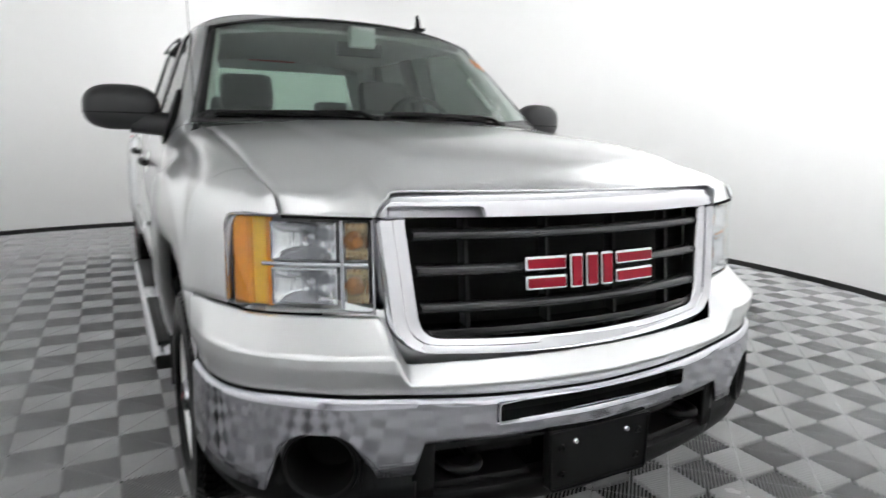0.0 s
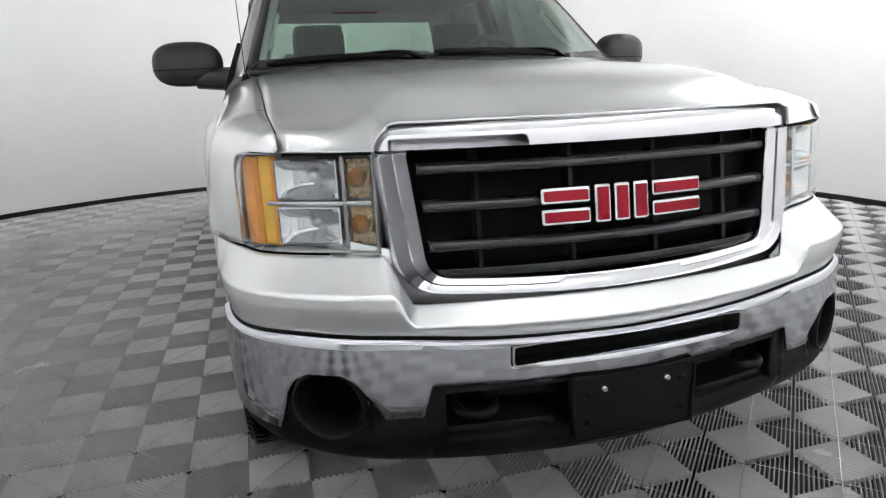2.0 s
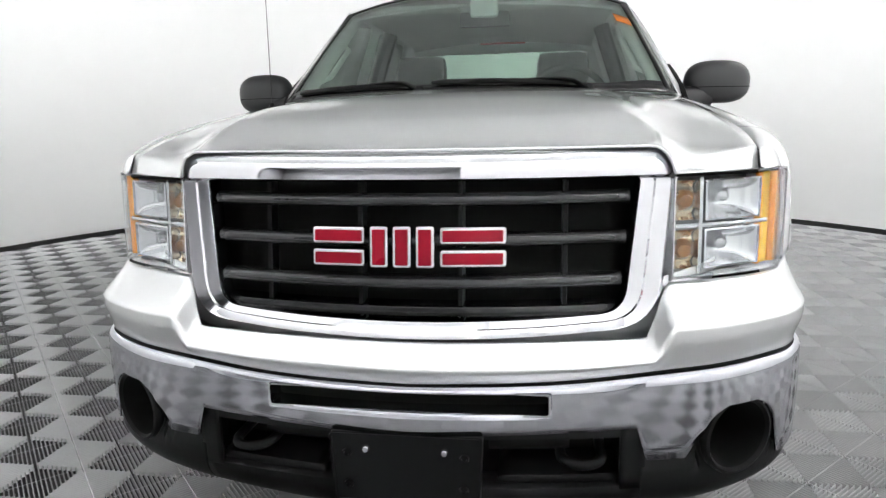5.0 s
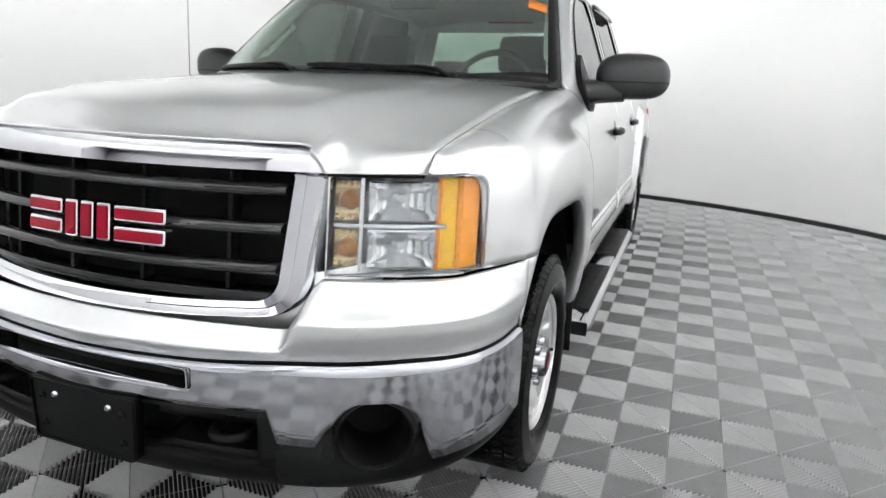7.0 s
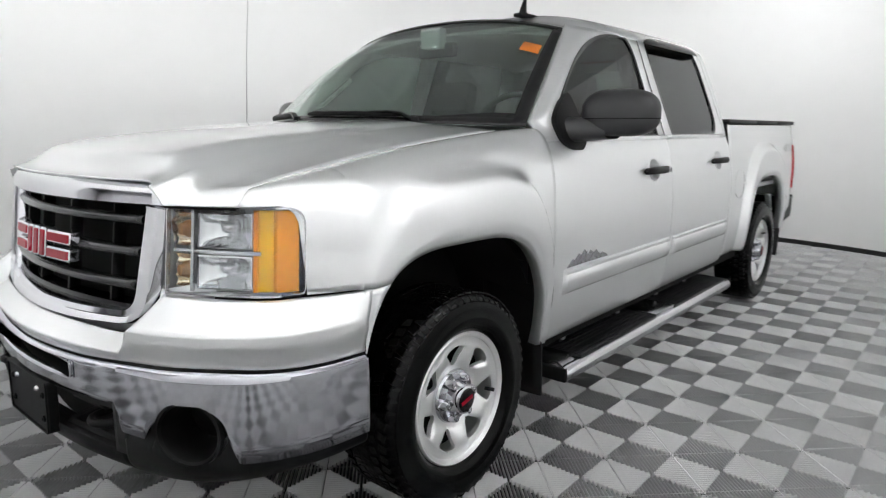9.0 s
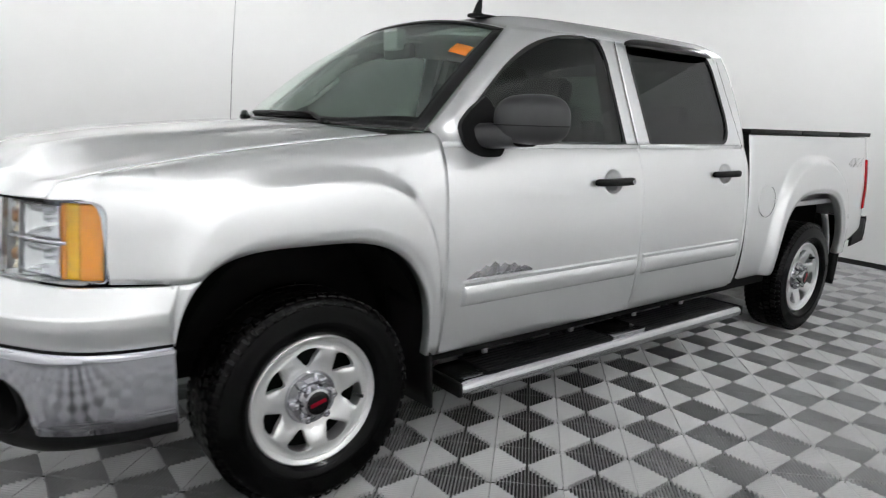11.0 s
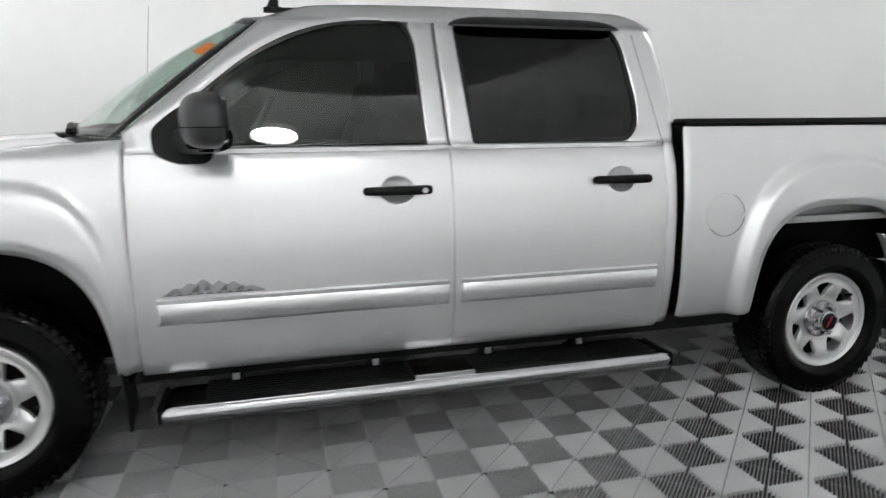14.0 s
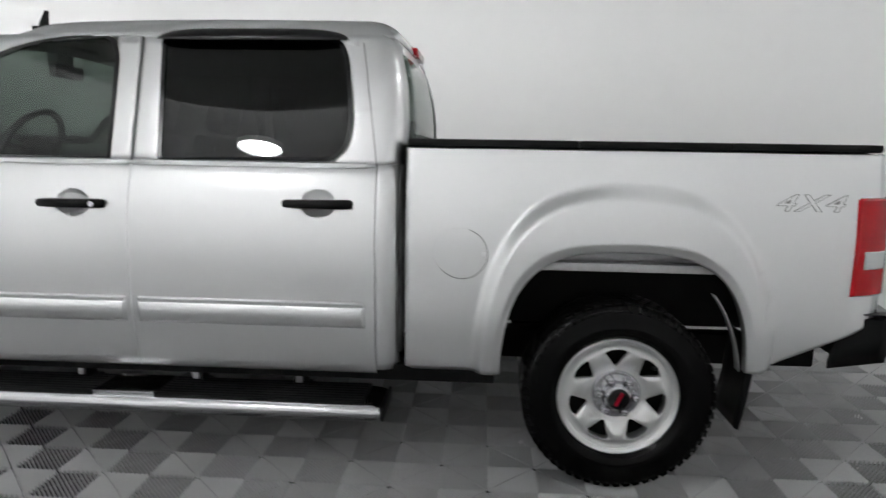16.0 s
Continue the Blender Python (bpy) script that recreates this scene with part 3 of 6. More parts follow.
def bed_side(s):
    cols = [(y, 0.455) for y in lin(2.812, 2.95, 6)[:-1] + lin(2.95, 3.175, 23)]
    cols += [(y, max(z, 0.455 if y < HUB_R else 0.50)) for y, z in arch_columns(HUB_R, (0.465, 0.470), 0.58, (3.0, 3.0), 64)]
    for y in lin(4.125, 4.60, 16):
        cols.append((y, 0.50 + max(0.0, (y - 4.16)) * 0.46))
    P = []
    for y, zl in cols:
        row = []
        for k in range(56):
            z = mix(zl, 1.325, k / 55)
            x = bed_x(z) + flare_r(y, z)
            x -= 0.05 * max(0.0, (y - 4.47) / 0.13) ** 2
            if y < 2.82:
                x -= 0.006
            row.append((s * x, y, z))
        row.append((s * (row[-1][0] * s - 0.012), y, 1.330))
        row.append((s * (row[-2][0] * s - 0.06), y, 1.330))
        P.append(row)
    g = Geo().grid(P, flip=s < 0)
    # front face of the bed, blackened for the shade in the cab gap
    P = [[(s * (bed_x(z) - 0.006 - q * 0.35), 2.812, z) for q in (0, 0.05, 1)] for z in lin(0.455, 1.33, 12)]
    front = Geo().grid(P, flip=s < 0)
    lip = []
    for y, zl in cols[28:-16]:
        x = bed_x(zl) + flare_r(y, zl)
        lip.append([(s * x, y, zl), (s * (x - 0.012), y, zl - 0.004), (s * (x - 0.05), y, zl)])
    g.grid(lip, flip=s > 0)
    b = g.make("bed_side", PAINT, truck, solid=0.004)
    front.make("bed_front", UNDERSHADE, b, "bed front, blackened for the shade in the cab gap", solid=0.003)
    # black cap rail along the top, in three lengths
    for a, e in ((2.815, 3.46), (3.464, 4.02), (4.024, 4.56)):
        Geo().box((min(s * 0.80, s * 0.892), a, 1.333), (max(s * 0.80, s * 0.892), e, 1.362), ch=0.008).make("bed_rail_cap", BLACK, b, "black plastic rail cap")
    # fuel flap on the driver's side
    if s > 0:
        rows = []
        for i in range(41):
            a = 2 * math.pi * i / 40
            rows.append([(bed_x(0.935 + 0.095 * rr * math.sin(a)) + flare_r(3.02 + 0.1 * rr * math.cos(a), 0.935 + 0.095 * rr * math.sin(a)) + dz, 3.02 + 0.1 * rr * math.cos(a), 0.935 + 0.095 * rr * math.sin(a)) for rr, dz in ((1.03, 0.0006), (1.015, -0.003), (0.99, -0.003), (0.975, 0.0025), (0.5, 0.0025), (0.02, 0.0025))])
        f = Geo().grid(rows).make("fuel_flap", PAINT, b, "round fuel flap", fix=True)
        pts = []
        for i in range(41):
            a = 2 * math.pi * i / 40
            yy, zz = 3.03 + 0.099 * math.cos(a), 0.928 + 0.096 * math.sin(a)
            pts.append((bed_x(zz) + flare_r(yy, zz) + 0.0008, yy, zz))
        Geo().tube(pts, 0.0013, n=6, caps=False).make("flap_gap", UNDERSHADE, f)
        Geo().box((0.925, 3.108, 0.918), (0.945, 3.128, 0.940), ch=0.004).make("flap_catch", PAINT, f)
    # tail lamp wrapping the corner
    g = Geo()
    P = []
    for q in lin(0, 1, 12):
        y = mix(4.477, 4.625, q)
        P.append([(s * (bed_x(mix(0.80, 1.172, r)) - 0.05 * max(0.0, (y - 4.47) / 0.13) ** 2 + (0.012 if 0.02 < r < 0.98 and q > 0.0 else -0.004)), y - 0.006 * (1 - r) * (1 - q), mix(0.80, 1.172, r)) for r in (0, 0.03, 0.15, 0.3, 0.5, 0.7, 0.85, 0.97, 1)])
    g.grid(P, flip=s < 0)
    tl = g.make("tail_lamp", RED, b, "red tail lamp with a white lower lens", solid=0.01)
    P = []
    for q in lin(0, 1, 8):
        y = mix(4.512, 4.622, q)
        P.append([(s * (bed_x(z) - 0.05 * max(0.0, (y - 4.47) / 0.13) ** 2 + 0.015), y, z) for z in (0.908, 0.914, 0.968, 0.974)])
    Geo().grid(P, flip=s < 0).make("reversing_lens", WHITELENS, tl, "white reversing lens", solid=0.006)
    return b


fender(1)
fender(-1)
door(1, True)
door(1, False)
door(-1, True)
door(-1, False)
glasshouse(1)
glasshouse(-1)
bed_side(1)
bed_side(-1)


# ---- truck: hood, roof, glass ----
hood_c = table([(-0.96, 1.150), (-0.90, 1.178), (-0.80, 1.212), (-0.65, 1.245), (-0.45, 1.279), (-0.2, 1.303), (0.05, 1.322), (0.3, 1.335)])


def build_hood():
    P = []
    for u in sorted(lin(-1, 1, 61) + [q * e for q in lin(0.69, 0.76, 11) for e in (1, -1)]):
        row = []
        for k in range(34):
            v = (k / 33) ** 1.6
            ax = abs(u)
            # front edge follows the grille and lamps, back edge the windscreen
            xf = ax * 0.788
            yf = -0.905 + 0.065 * (xf / 0.56) ** 2 if xf < 0.56 else face_c(u_at(face_c, min(xf, 0.9)))[1] + 0.012 - 0.013 * (1 - sstep(0.56, 0.62, xf))
            yb = 0.13 + 0.235 * ax ** 2
            y = mix(yf, yb, v)
            x = ax * (seam_x(y) - 0.0035)
            zc = hood_c(y)
            zs = seam_z(y) + 0.002
            z = zs + (zc - zs) * mix(1 - ax ** 2.8, 1 - sstep(0.58, 0.84, ax), 1 - sstep(0.05, 0.60, v))
            # soft crease beside the raised centre
            z += 0.007 * (1 - sstep(0.62, 0.72, ax)) * sstep(0.0, 0.25, v)
            # rolled front edge
            zf = min(z - 0.004, 1.0995 + 0.0625 * max(0.0, 1 - max(0.0, (xf - 0.532) / 0.056) ** 2) ** 0.8)
            z = mix(zf, z, sstep(0.0, mix(0.14, 0.030, sstep(0.46, 0.76, xf)), v) ** 0.75)
            row.append((math.copysign(x, u), y, z))
        row.append((row[-1][0], row[-1][1] + 0.004, row[-1][2] - 0.02))
        P.append(row)
    Geo().grid(P).make("hood", PAINT, truck, "broad silver hood with a raised centre", solid=0.006)
    for s in (1, -1):
        P = []
        for y in lin(-0.69, 0.36, 40):
            x, z = seam_x(y), seam_z(y)
            P.append([(s * (x - 0.009), y, z - 0.010), (s * (x - 0.003), y, z - 0.007), (s * (x + 0.004), y, z - 0.009)])
        Geo().grid(P, flip=s > 0).make("hood_gap", UNDERSHADE, truck, solid=0.002)
        P = []
        for x in lin(0.585, 0.78, 16):
            y = face_c(u_at(face_c, x))[1]
            P.append([(s * x, y + 0.010, 1.090), (s * x, y + 0.008, 1.0965), (s * x, y + 0.03, 1.097)])
        Geo().grid(P, flip=s < 0).make("lamp_gap", UNDERSHADE, truck, solid=0.002)
    # cowl between hood and windscreen
    P = []
    for u in lin(-1, 1, 31):
        ax = abs(u)
        y0 = 0.10 + 0.26 * ax ** 2
        y1 = 0.17 + 0.35 * ax ** 2.2
        P.append([(u * 0.80, y0, 1.295 - 0.02 * ax), (u * 0.805, y0 + 0.05, 1.300 - 0.015 * ax), (u * 0.83, y1, 1.318 - 0.02 * ax), (u * 0.83, y1 + 0.1, 1.33 - 0.02 * ax)])
    Geo().grid(P).make("cowl", BLACK, truck, "black plastic cowl panel", solid=0.01)


def ws_point(u, v, off=0.0):
    """A point of the windscreen: u across -1..1, v upwards 0..1."""
    xb, xt = 0.838, 0.684
    yb, yt = 0.50 - 0.33 * (1 - u * u), 1.02 - 0.085 * (1 - u * u)
    zb, zt = 1.305 + 0.02 * (1 - u * u), 1.745 + 0.075 * (1 - abs(u) ** 2.5)
    bow = (0.026 + 0.05 * u * u) * math.sin(math.pi * v) * (1 - u ** 4)
    return (u * mix(xb, xt, v), mix(yb, yt, v) - bow * 0.6 - off * 0.62, mix(zb, zt, v) + bow * 0.75 + off * 0.78)


def build_cab_top():
    P = [[ws_point(u, v) for v in lin(0, 1, 17)] for u in lin(-1, 1, 33)]
    w = Geo().grid(P).make("windscreen", SCREEN, truck, "large clear windscreen with a black border", solid=0.005)
    w.visible_shadow = False
    # black border of the glass
    g = Geo()
    g.grid([[ws_point(u, v, 0.003) for v in (0.0, 0.03, 0.05 + 0.05 * sstep(0.6, 0.95, abs(u)))] for u in lin(-1, 1, 33)])
    for s in (1, -1):
        g.grid([[ws_point(s * u, v, 0.003) for v in lin(0, 1, 13)] for u in (0.945, 0.97, 1.0)], flip=s < 0)
    g.grid([[ws_point(u, v, 0.003) for v in (0.955, 1.0)] for u in lin(-1, 1, 33)])
    g.make("glass_border", GLOSSBLACK, w, solid=0.002)
    # orange paper in the upper corner of the glass
    P = [[ws_point(u, v, 0.003) for v in lin(0.655, 0.750, 3)] for u in lin(0.835, 0.935, 3)]
    Geo().grid(P).make("paper_sticker", STICKER, w, "small orange paper sticker", solid=0.001)
    # roof
    zc = table([(0.84, 1.815), (1.0, 1.838), (1.2, 1.854), (1.5, 1.868), (2.0, 1.875), (2.4, 1.873), (2.75, 1.868)])
    hw = table([(0.84, 0.684), (1.05, 0.69), (1.3, 0.716), (1.7, 0.721), (2.5, 0.721), (2.62, 0.719), (2.70, 0.708), (2.76, 0.680)])
    P = []
    for u in lin(-1, 1, 57):
        row = []
        xr = math.copysign(math.sin(math.pi / 2 * abs(u)), u)
        for v in lin(0, 1, 48):
            yf, yr = 1.02 - 0.085 * (1 - xr * xr), 2.738 + 0.022 * (1 - xr * xr)
            y = mix(yf, yr, 1 - (1 - v) ** 1.25)
            zs = mix(1.745, 1.767, sstep(0, 0.2, v))
            t = max(0.0, (y - 2.60) / (yr - 2.60))
            z = zs + max(0.0, zc(y) - zs) * (1 - abs(xr) ** 5.5) ** 0.85 * max(0.0, 1 - t ** 2.4) ** 0.55
            z = mix(ws_point(xr, 1.0)[2] + 0.002, z, sstep(0, 0.12, v))
            row.append((xr * hw(y), y, z))
        P.append(row)
    Geo().grid(P).make("roof", PAINT, truck, "smooth silver roof", solid=0.012)
    # back of the cab with its window
    def bk(u, z):
        y = table([(1.25, 2.785), (1.40, 2.79), (1.55, 2.782), (1.70, 2.752), (1.80, 2.72)])(z)
        return (u * (glass_x(max(z, 1.25)) - 0.07), y + 0.02 * (1 - u * u), z)
    g = Geo()
    for u0, u1, z0, z1 in ((-1, 1, 0.5, 1.33), (-1, 1, 1.70, 1.80), (-1, -0.84, 1.33, 1.70), (0.84, 1, 1.33, 1.70)):
        g.grid([[bk(u, z) for z in lin(z0, z1, 8)] for u in lin(u0, u1, 9)], flip=True)
    b = g.make("cab_back", PAINT, truck, solid=0.01)
    Geo().grid([[bk(u, z) for z in lin(1.32, 1.71, 6)] for u in lin(-0.86, 0.86, 9)]).make("rear_window", REARGLASS, b, "wide rear cab window", solid=0.005).visible_shadow = False
    # high stop lamp on the cab's rear edge
    Geo().box((-0.17, 2.73, 1.762), (0.17, 2.775, 1.80), ch=0.008).make("stop_lamp", RED, b, "red high stop lamp")
    # stub aerial on the roof
    g = Geo()
    rows = []
    for t in lin(0, 1, 10):
        lead = mix(1.060, 1.096, t ** 1.3)
        trail = mix(1.150, 1.112, min(1.0, t / 0.22) ** 0.6) + 0.004 * t
        w2 = mix(0.018, 0.005, t ** 0.7)
        rows.append([(0.42 + w2 * math.cos(a), (lead + trail) / 2 + (trail - lead) / 2 * math.sin(a), 1.836 + 0.078 * t) for a in [2 * math.pi * k / 14 for k in range(14)]])
    g.grid(rows, cv=True)
    g.add([rows[-1][k] for k in range(14)], [tuple(range(14))])
    g.box((0.392, 1.048, 1.826), (0.448, 1.192, 1.844), ch=0.007)
    g.make("roof_aerial", BLACK, truck, "black shark-fin roof aerial", fix=True)


build_hood()
build_cab_top()


# ---- truck: front end ----
def top_edge(x):
    return table([(0, 0.655), (0.3, 0.662), (0.62, 0.684), (0.8, 0.69), (0.957, 0.672)])(abs(x))


def low_edge(x):
    """Lower edge of the chrome bumper by the half-width."""
    x = abs(x)
    if x < 0.50:
        return mix(0.545, 0.562, x / 0.5)
    if x < 0.522:
        return mix(0.562, 0.485, (x - 0.50) / 0.022)
    if x < 0.612:
        return 0.485
    if x < 0.655:
        return mix(0.485, 0.545, ((x - 0.612) / 0.043) ** 0.6)
    if abs(x - 0.735) < 0.088:
        return 0.518 + math.sqrt(max(0.0, 0.088 ** 2 - (x - 0.735) ** 2)) * 0.97
    if x < 0.85:
        return mix(0.518, 0.440, min(1, (x - 0.823) / 0.02))
    return 0.440 - 0.02 * 0


def chrome_bumper():
    g = Geo()

    def pt(s, u, z):
        x, y = bumper_c(u)
        nx, ny = normal2(bumper_c, u)
        k = (z - 0.56) / 0.12
        o = 0.005 + 0.003 * (1 - k * k) - 0.016 * max(0.0, (z - top_edge(x) + 0.014) / 0.014) ** 2
        return (s * (x + nx * o), y + ny * o, z)
    us = u_at(bumper_c, 0.312)
    for s in (1, -1):
        fl = s < 0
        A = lin(0, us, 12)
        g.grid([[pt(s, u, mix(0.645, top_edge(bumper_c(u)[0]), q)) for q in (0, 0.3, 0.6, 0.85, 1)] for u in A], flip=fl)
        g.grid([[pt(s, u, mix(low_edge(bumper_c(u)[0]), 0.600, q)) for q in (0, 0.3, 0.7, 1)] for u in A], flip=fl)
        B = lin(us, 1.0, 130)
        rows = []
        for u in B:
            lo, hi = min(low_edge(bumper_c(u)[0]), 0.597), top_edge(bumper_c(u)[0])
            rows.append([pt(s, u, z) for z in [mix(lo, 0.600, q) for q in (0, 0.3, 0.7, 1)] + [0.615, 0.630] + [mix(0.645, hi, q) for q in (0, 0.3, 0.6, 0.85, 1)]])
        g.grid(rows, flip=fl)
    b = g.make("front_bumper", BUMPERCHROME, truck, "mirror-chrome front bumper with a dark slot", solid=0.005, weld=True)
    # slot frame, and a near-black sheet for the shade inside
    g = Geo()
    P = []
    out = rounded([(-0.312, 0.600), (0.312, 0.600), (0.312, 0.645), (-0.312, 0.645)], 0.008)
    for x, z in out:
        u = u_at(bumper_c, abs(x))
        _, y = bumper_c(u)
        P.append([(x * 1.015, y - 0.014, z + (0.005 if z > 0.62 else -0.005)), (x, y - 0.014, z), (x, y + 0.05, z)])
    g.grid(P, cu=True)
    g.make("slot_frame", CHROME, b, fix=True)
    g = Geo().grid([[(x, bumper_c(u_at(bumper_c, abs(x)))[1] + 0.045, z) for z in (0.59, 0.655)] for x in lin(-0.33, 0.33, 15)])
    g.make("slot_back", UNDERSHADE, b, solid=0.01)
    for s in (1, -1):
        # lamp openings, black rims with the deep part blackened further as shade
        x, y = 0.735, bumper_c(u_at(bumper_c, 0.735))[1]
        nx, ny = normal2(bumper_c, u_at(bumper_c, 0.735))
        P = []
        for i in range(40):
            a = 2 * math.pi * i / 40
            row = []
            for r, d in ((0.096, -0.012), (0.093, 0.003), (0.087, 0.005), (0.081, -0.003), (0.074, -0.05), (0.070, -0.13), (0.0, -0.13)):
                tx, tz = r * math.cos(a), r * math.sin(a) * 0.98
                row.append((s * (x - ny * tx + nx * d), y + nx * tx + ny * d, 0.516 + tz))
            P.append(row)
        g = Geo().grid(P, cu=True, flip=s > 0)
        g.m = [1 if i % 6 >= 3 else 0 for i in range(len(g.f))]
        g.make("lamp_opening", [BLACK, UNDERSHADE], b, "round black lamp opening, shade painted inside")
    return b


def lower_valance():
    g = Geo()

    def pt(u, z, o):
        x, y = bumper_c(u)
        nx, ny = normal2(bumper_c, u)
        return (x + nx * o, y + ny * o, z)
    zb = table([(0, 0.305), (0.5, 0.32), (0.8, 0.345), (0.957, 0.37)])
    def lower(z, x):
        """How far the lower part tucks under, by the height."""
        return -0.004 - 0.075 * max(0.0, (0.43 - z) / (0.43 - zb(x))) ** 2.6

    for s in (1, -1):
        P = []
        for u in lin(u_at(bumper_c, 0.515), 1, 120):
            x = bumper_c(u)[0]
            zt = max(low_edge(x), 0.43) + 0.02
            if abs(x - 0.735) < 0.088:
                zt = 0.524 - math.sqrt(0.088 ** 2 - (x - 0.735) ** 2)
            row = [pt(u, z, lower(z, x) - (0.010 if z > 0.47 else 0.0)) for z in lin(zt, zb(x), 12)]
            P.append([(s * a, b, c) for a, b, c in row])
        g.grid(P, flip=s > 0)
        # centre: sill under the tow-hook openings
        P = []
        for u in lin(0, u_at(bumper_c, 0.515), 24):
            x = bumper_c(u)[0]
            row = [pt(u, z, o) for z, o in ((0.428, -0.06), (0.424, -0.020), (0.416, -0.008))] + [pt(u, z, lower(z, x)) for z in lin(0.405, zb(x), 10)]
            P.append([(s * a, b, c) for a, b, c in row])
        g.grid(P, flip=s > 0)
        P = []
        for u in lin(0, u_at(bumper_c, 0.515), 16):
            row = [pt(u, z, o) for z, o in ((0.575, -0.03), (0.548, -0.008), (0.535, -0.006), (0.525, -0.05))]
            P.append([(s * a, b, c) for a, b, c in row])
        g.grid(P, flip=s > 0)
        P = []
        for u in lin(u_at(bumper_c, 0.47), u_at(bumper_c, 0.525), 5):
            row = [pt(u, z, -0.006) for z in lin(0.41, 0.56, 5)]
            P.append([(s * a, b, c) for a, b, c in row])
        g.grid(P, flip=s < 0)
    v = g.make("lower_valance", BLACK, truck, "black textured plastic lower valance", solid=0.008, weld=True)
    # near-black sheets for the shade in the recess, then ledge bars and tow hooks
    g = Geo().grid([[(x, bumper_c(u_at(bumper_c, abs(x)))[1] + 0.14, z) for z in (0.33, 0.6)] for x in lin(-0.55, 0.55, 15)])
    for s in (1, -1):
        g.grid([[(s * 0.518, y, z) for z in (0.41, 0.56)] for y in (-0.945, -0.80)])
    g.make("recess_back", UNDERSHADE, v, solid=0.01)
    for s in (1, -1):
        P = []
        for x in lin(0.20, 0.47, 10):
            y = bumper_c(u_at(bumper_c, x))[1]
            P.append([(s * x, y + a, z) for a, z in ((0.02, 0.425), (0.03, 0.437), (0.12, 0.45), (0.12, 0.43))])
        Geo().grid(P, flip=s < 0).make("ledge", BLACK, v, solid=0.004)
        P = []
        for x in lin(0.18, 0.36, 6):
            y = bumper_c(u_at(bumper_c, x))[1]
            P.append([(s * x, y + 0.05, z) for z in (0.490, 0.500, 0.512, 0.518)])
        Geo().grid(P, flip=s < 0).make("air_slat", BLACK, v, solid=0.02)
        pts = []
        for k in range(15):
            a = math.pi * k / 14
            pts.append((s * (0.385 + 0.045 * math.cos(a)), -0.945 - 0.045 * math.sin(a), 0.478))
        pts = [(s * 0.43, -0.86, 0.478)] + pts + [(s * 0.34, -0.86, 0.478)]
        Geo().tube(pts, 0.012, n=10).make("tow_hook", BLACK, v, "dark steel tow hook", fix=True)
    # plate holder
    h = Geo()
    out = rounded([(-0.165, 0.383), (0.165, 0.383), (0.172, 0.548), (-0.172, 0.548)], 0.010)
    h.prism(out, lambda a, b, d: (a, -1.030 - 0.02 * (0.548 - b) + d, b), 0.03)
    ph = h.make("plate_holder", BLACK, truck, "empty black number-plate holder", fix=True, bevel=0.003)
    g = Geo()
    fr = []
    for a, b in out:
        k = 0.965
        bb = 0.4655 + (b - 0.4655) * 0.93
        fr.append([(a, -1.031 - 0.02 * (0.548 - b), b), (a * 0.99, -1.036 - 0.02 * (0.548 - b), b), (a * k, -1.036 - 0.02 * (0.548 - bb), bb), (a * k, -1.030 - 0.02 * (0.548 - bb), bb)])
    g.grid(fr, cu=True)
    g.make("holder_rim", BLACK, ph, fix=True)
    for bx, bz, mm, nm in ((-0.088, 0.512, CHROME, "bolt"), (0.088, 0.512, CHROME, "bolt"), (-0.132, 0.500, BLACK, "screw_hole"), (0.132, 0.500, BLACK, "screw_hole"), (-0.130, 0.425, BLACK, "screw_hole"), (0.130, 0.425, BLACK, "screw_hole")):
        y = -1.031 - 0.02 * (0.548 - bz)
        Geo().lathe([(0.0, 0.007), (0.006, 0.007), (0.009, 0.003), (0.010, -0.002)] if mm is CHROME else [(0.0, 0.001), (0.005, 0.001), (0.006, 0.005), (0.010, 0.005), (0.011, -0.002)], (bx, y, bz), n=16, axis="y", s=-1).make(nm, mm, ph, fix=True)


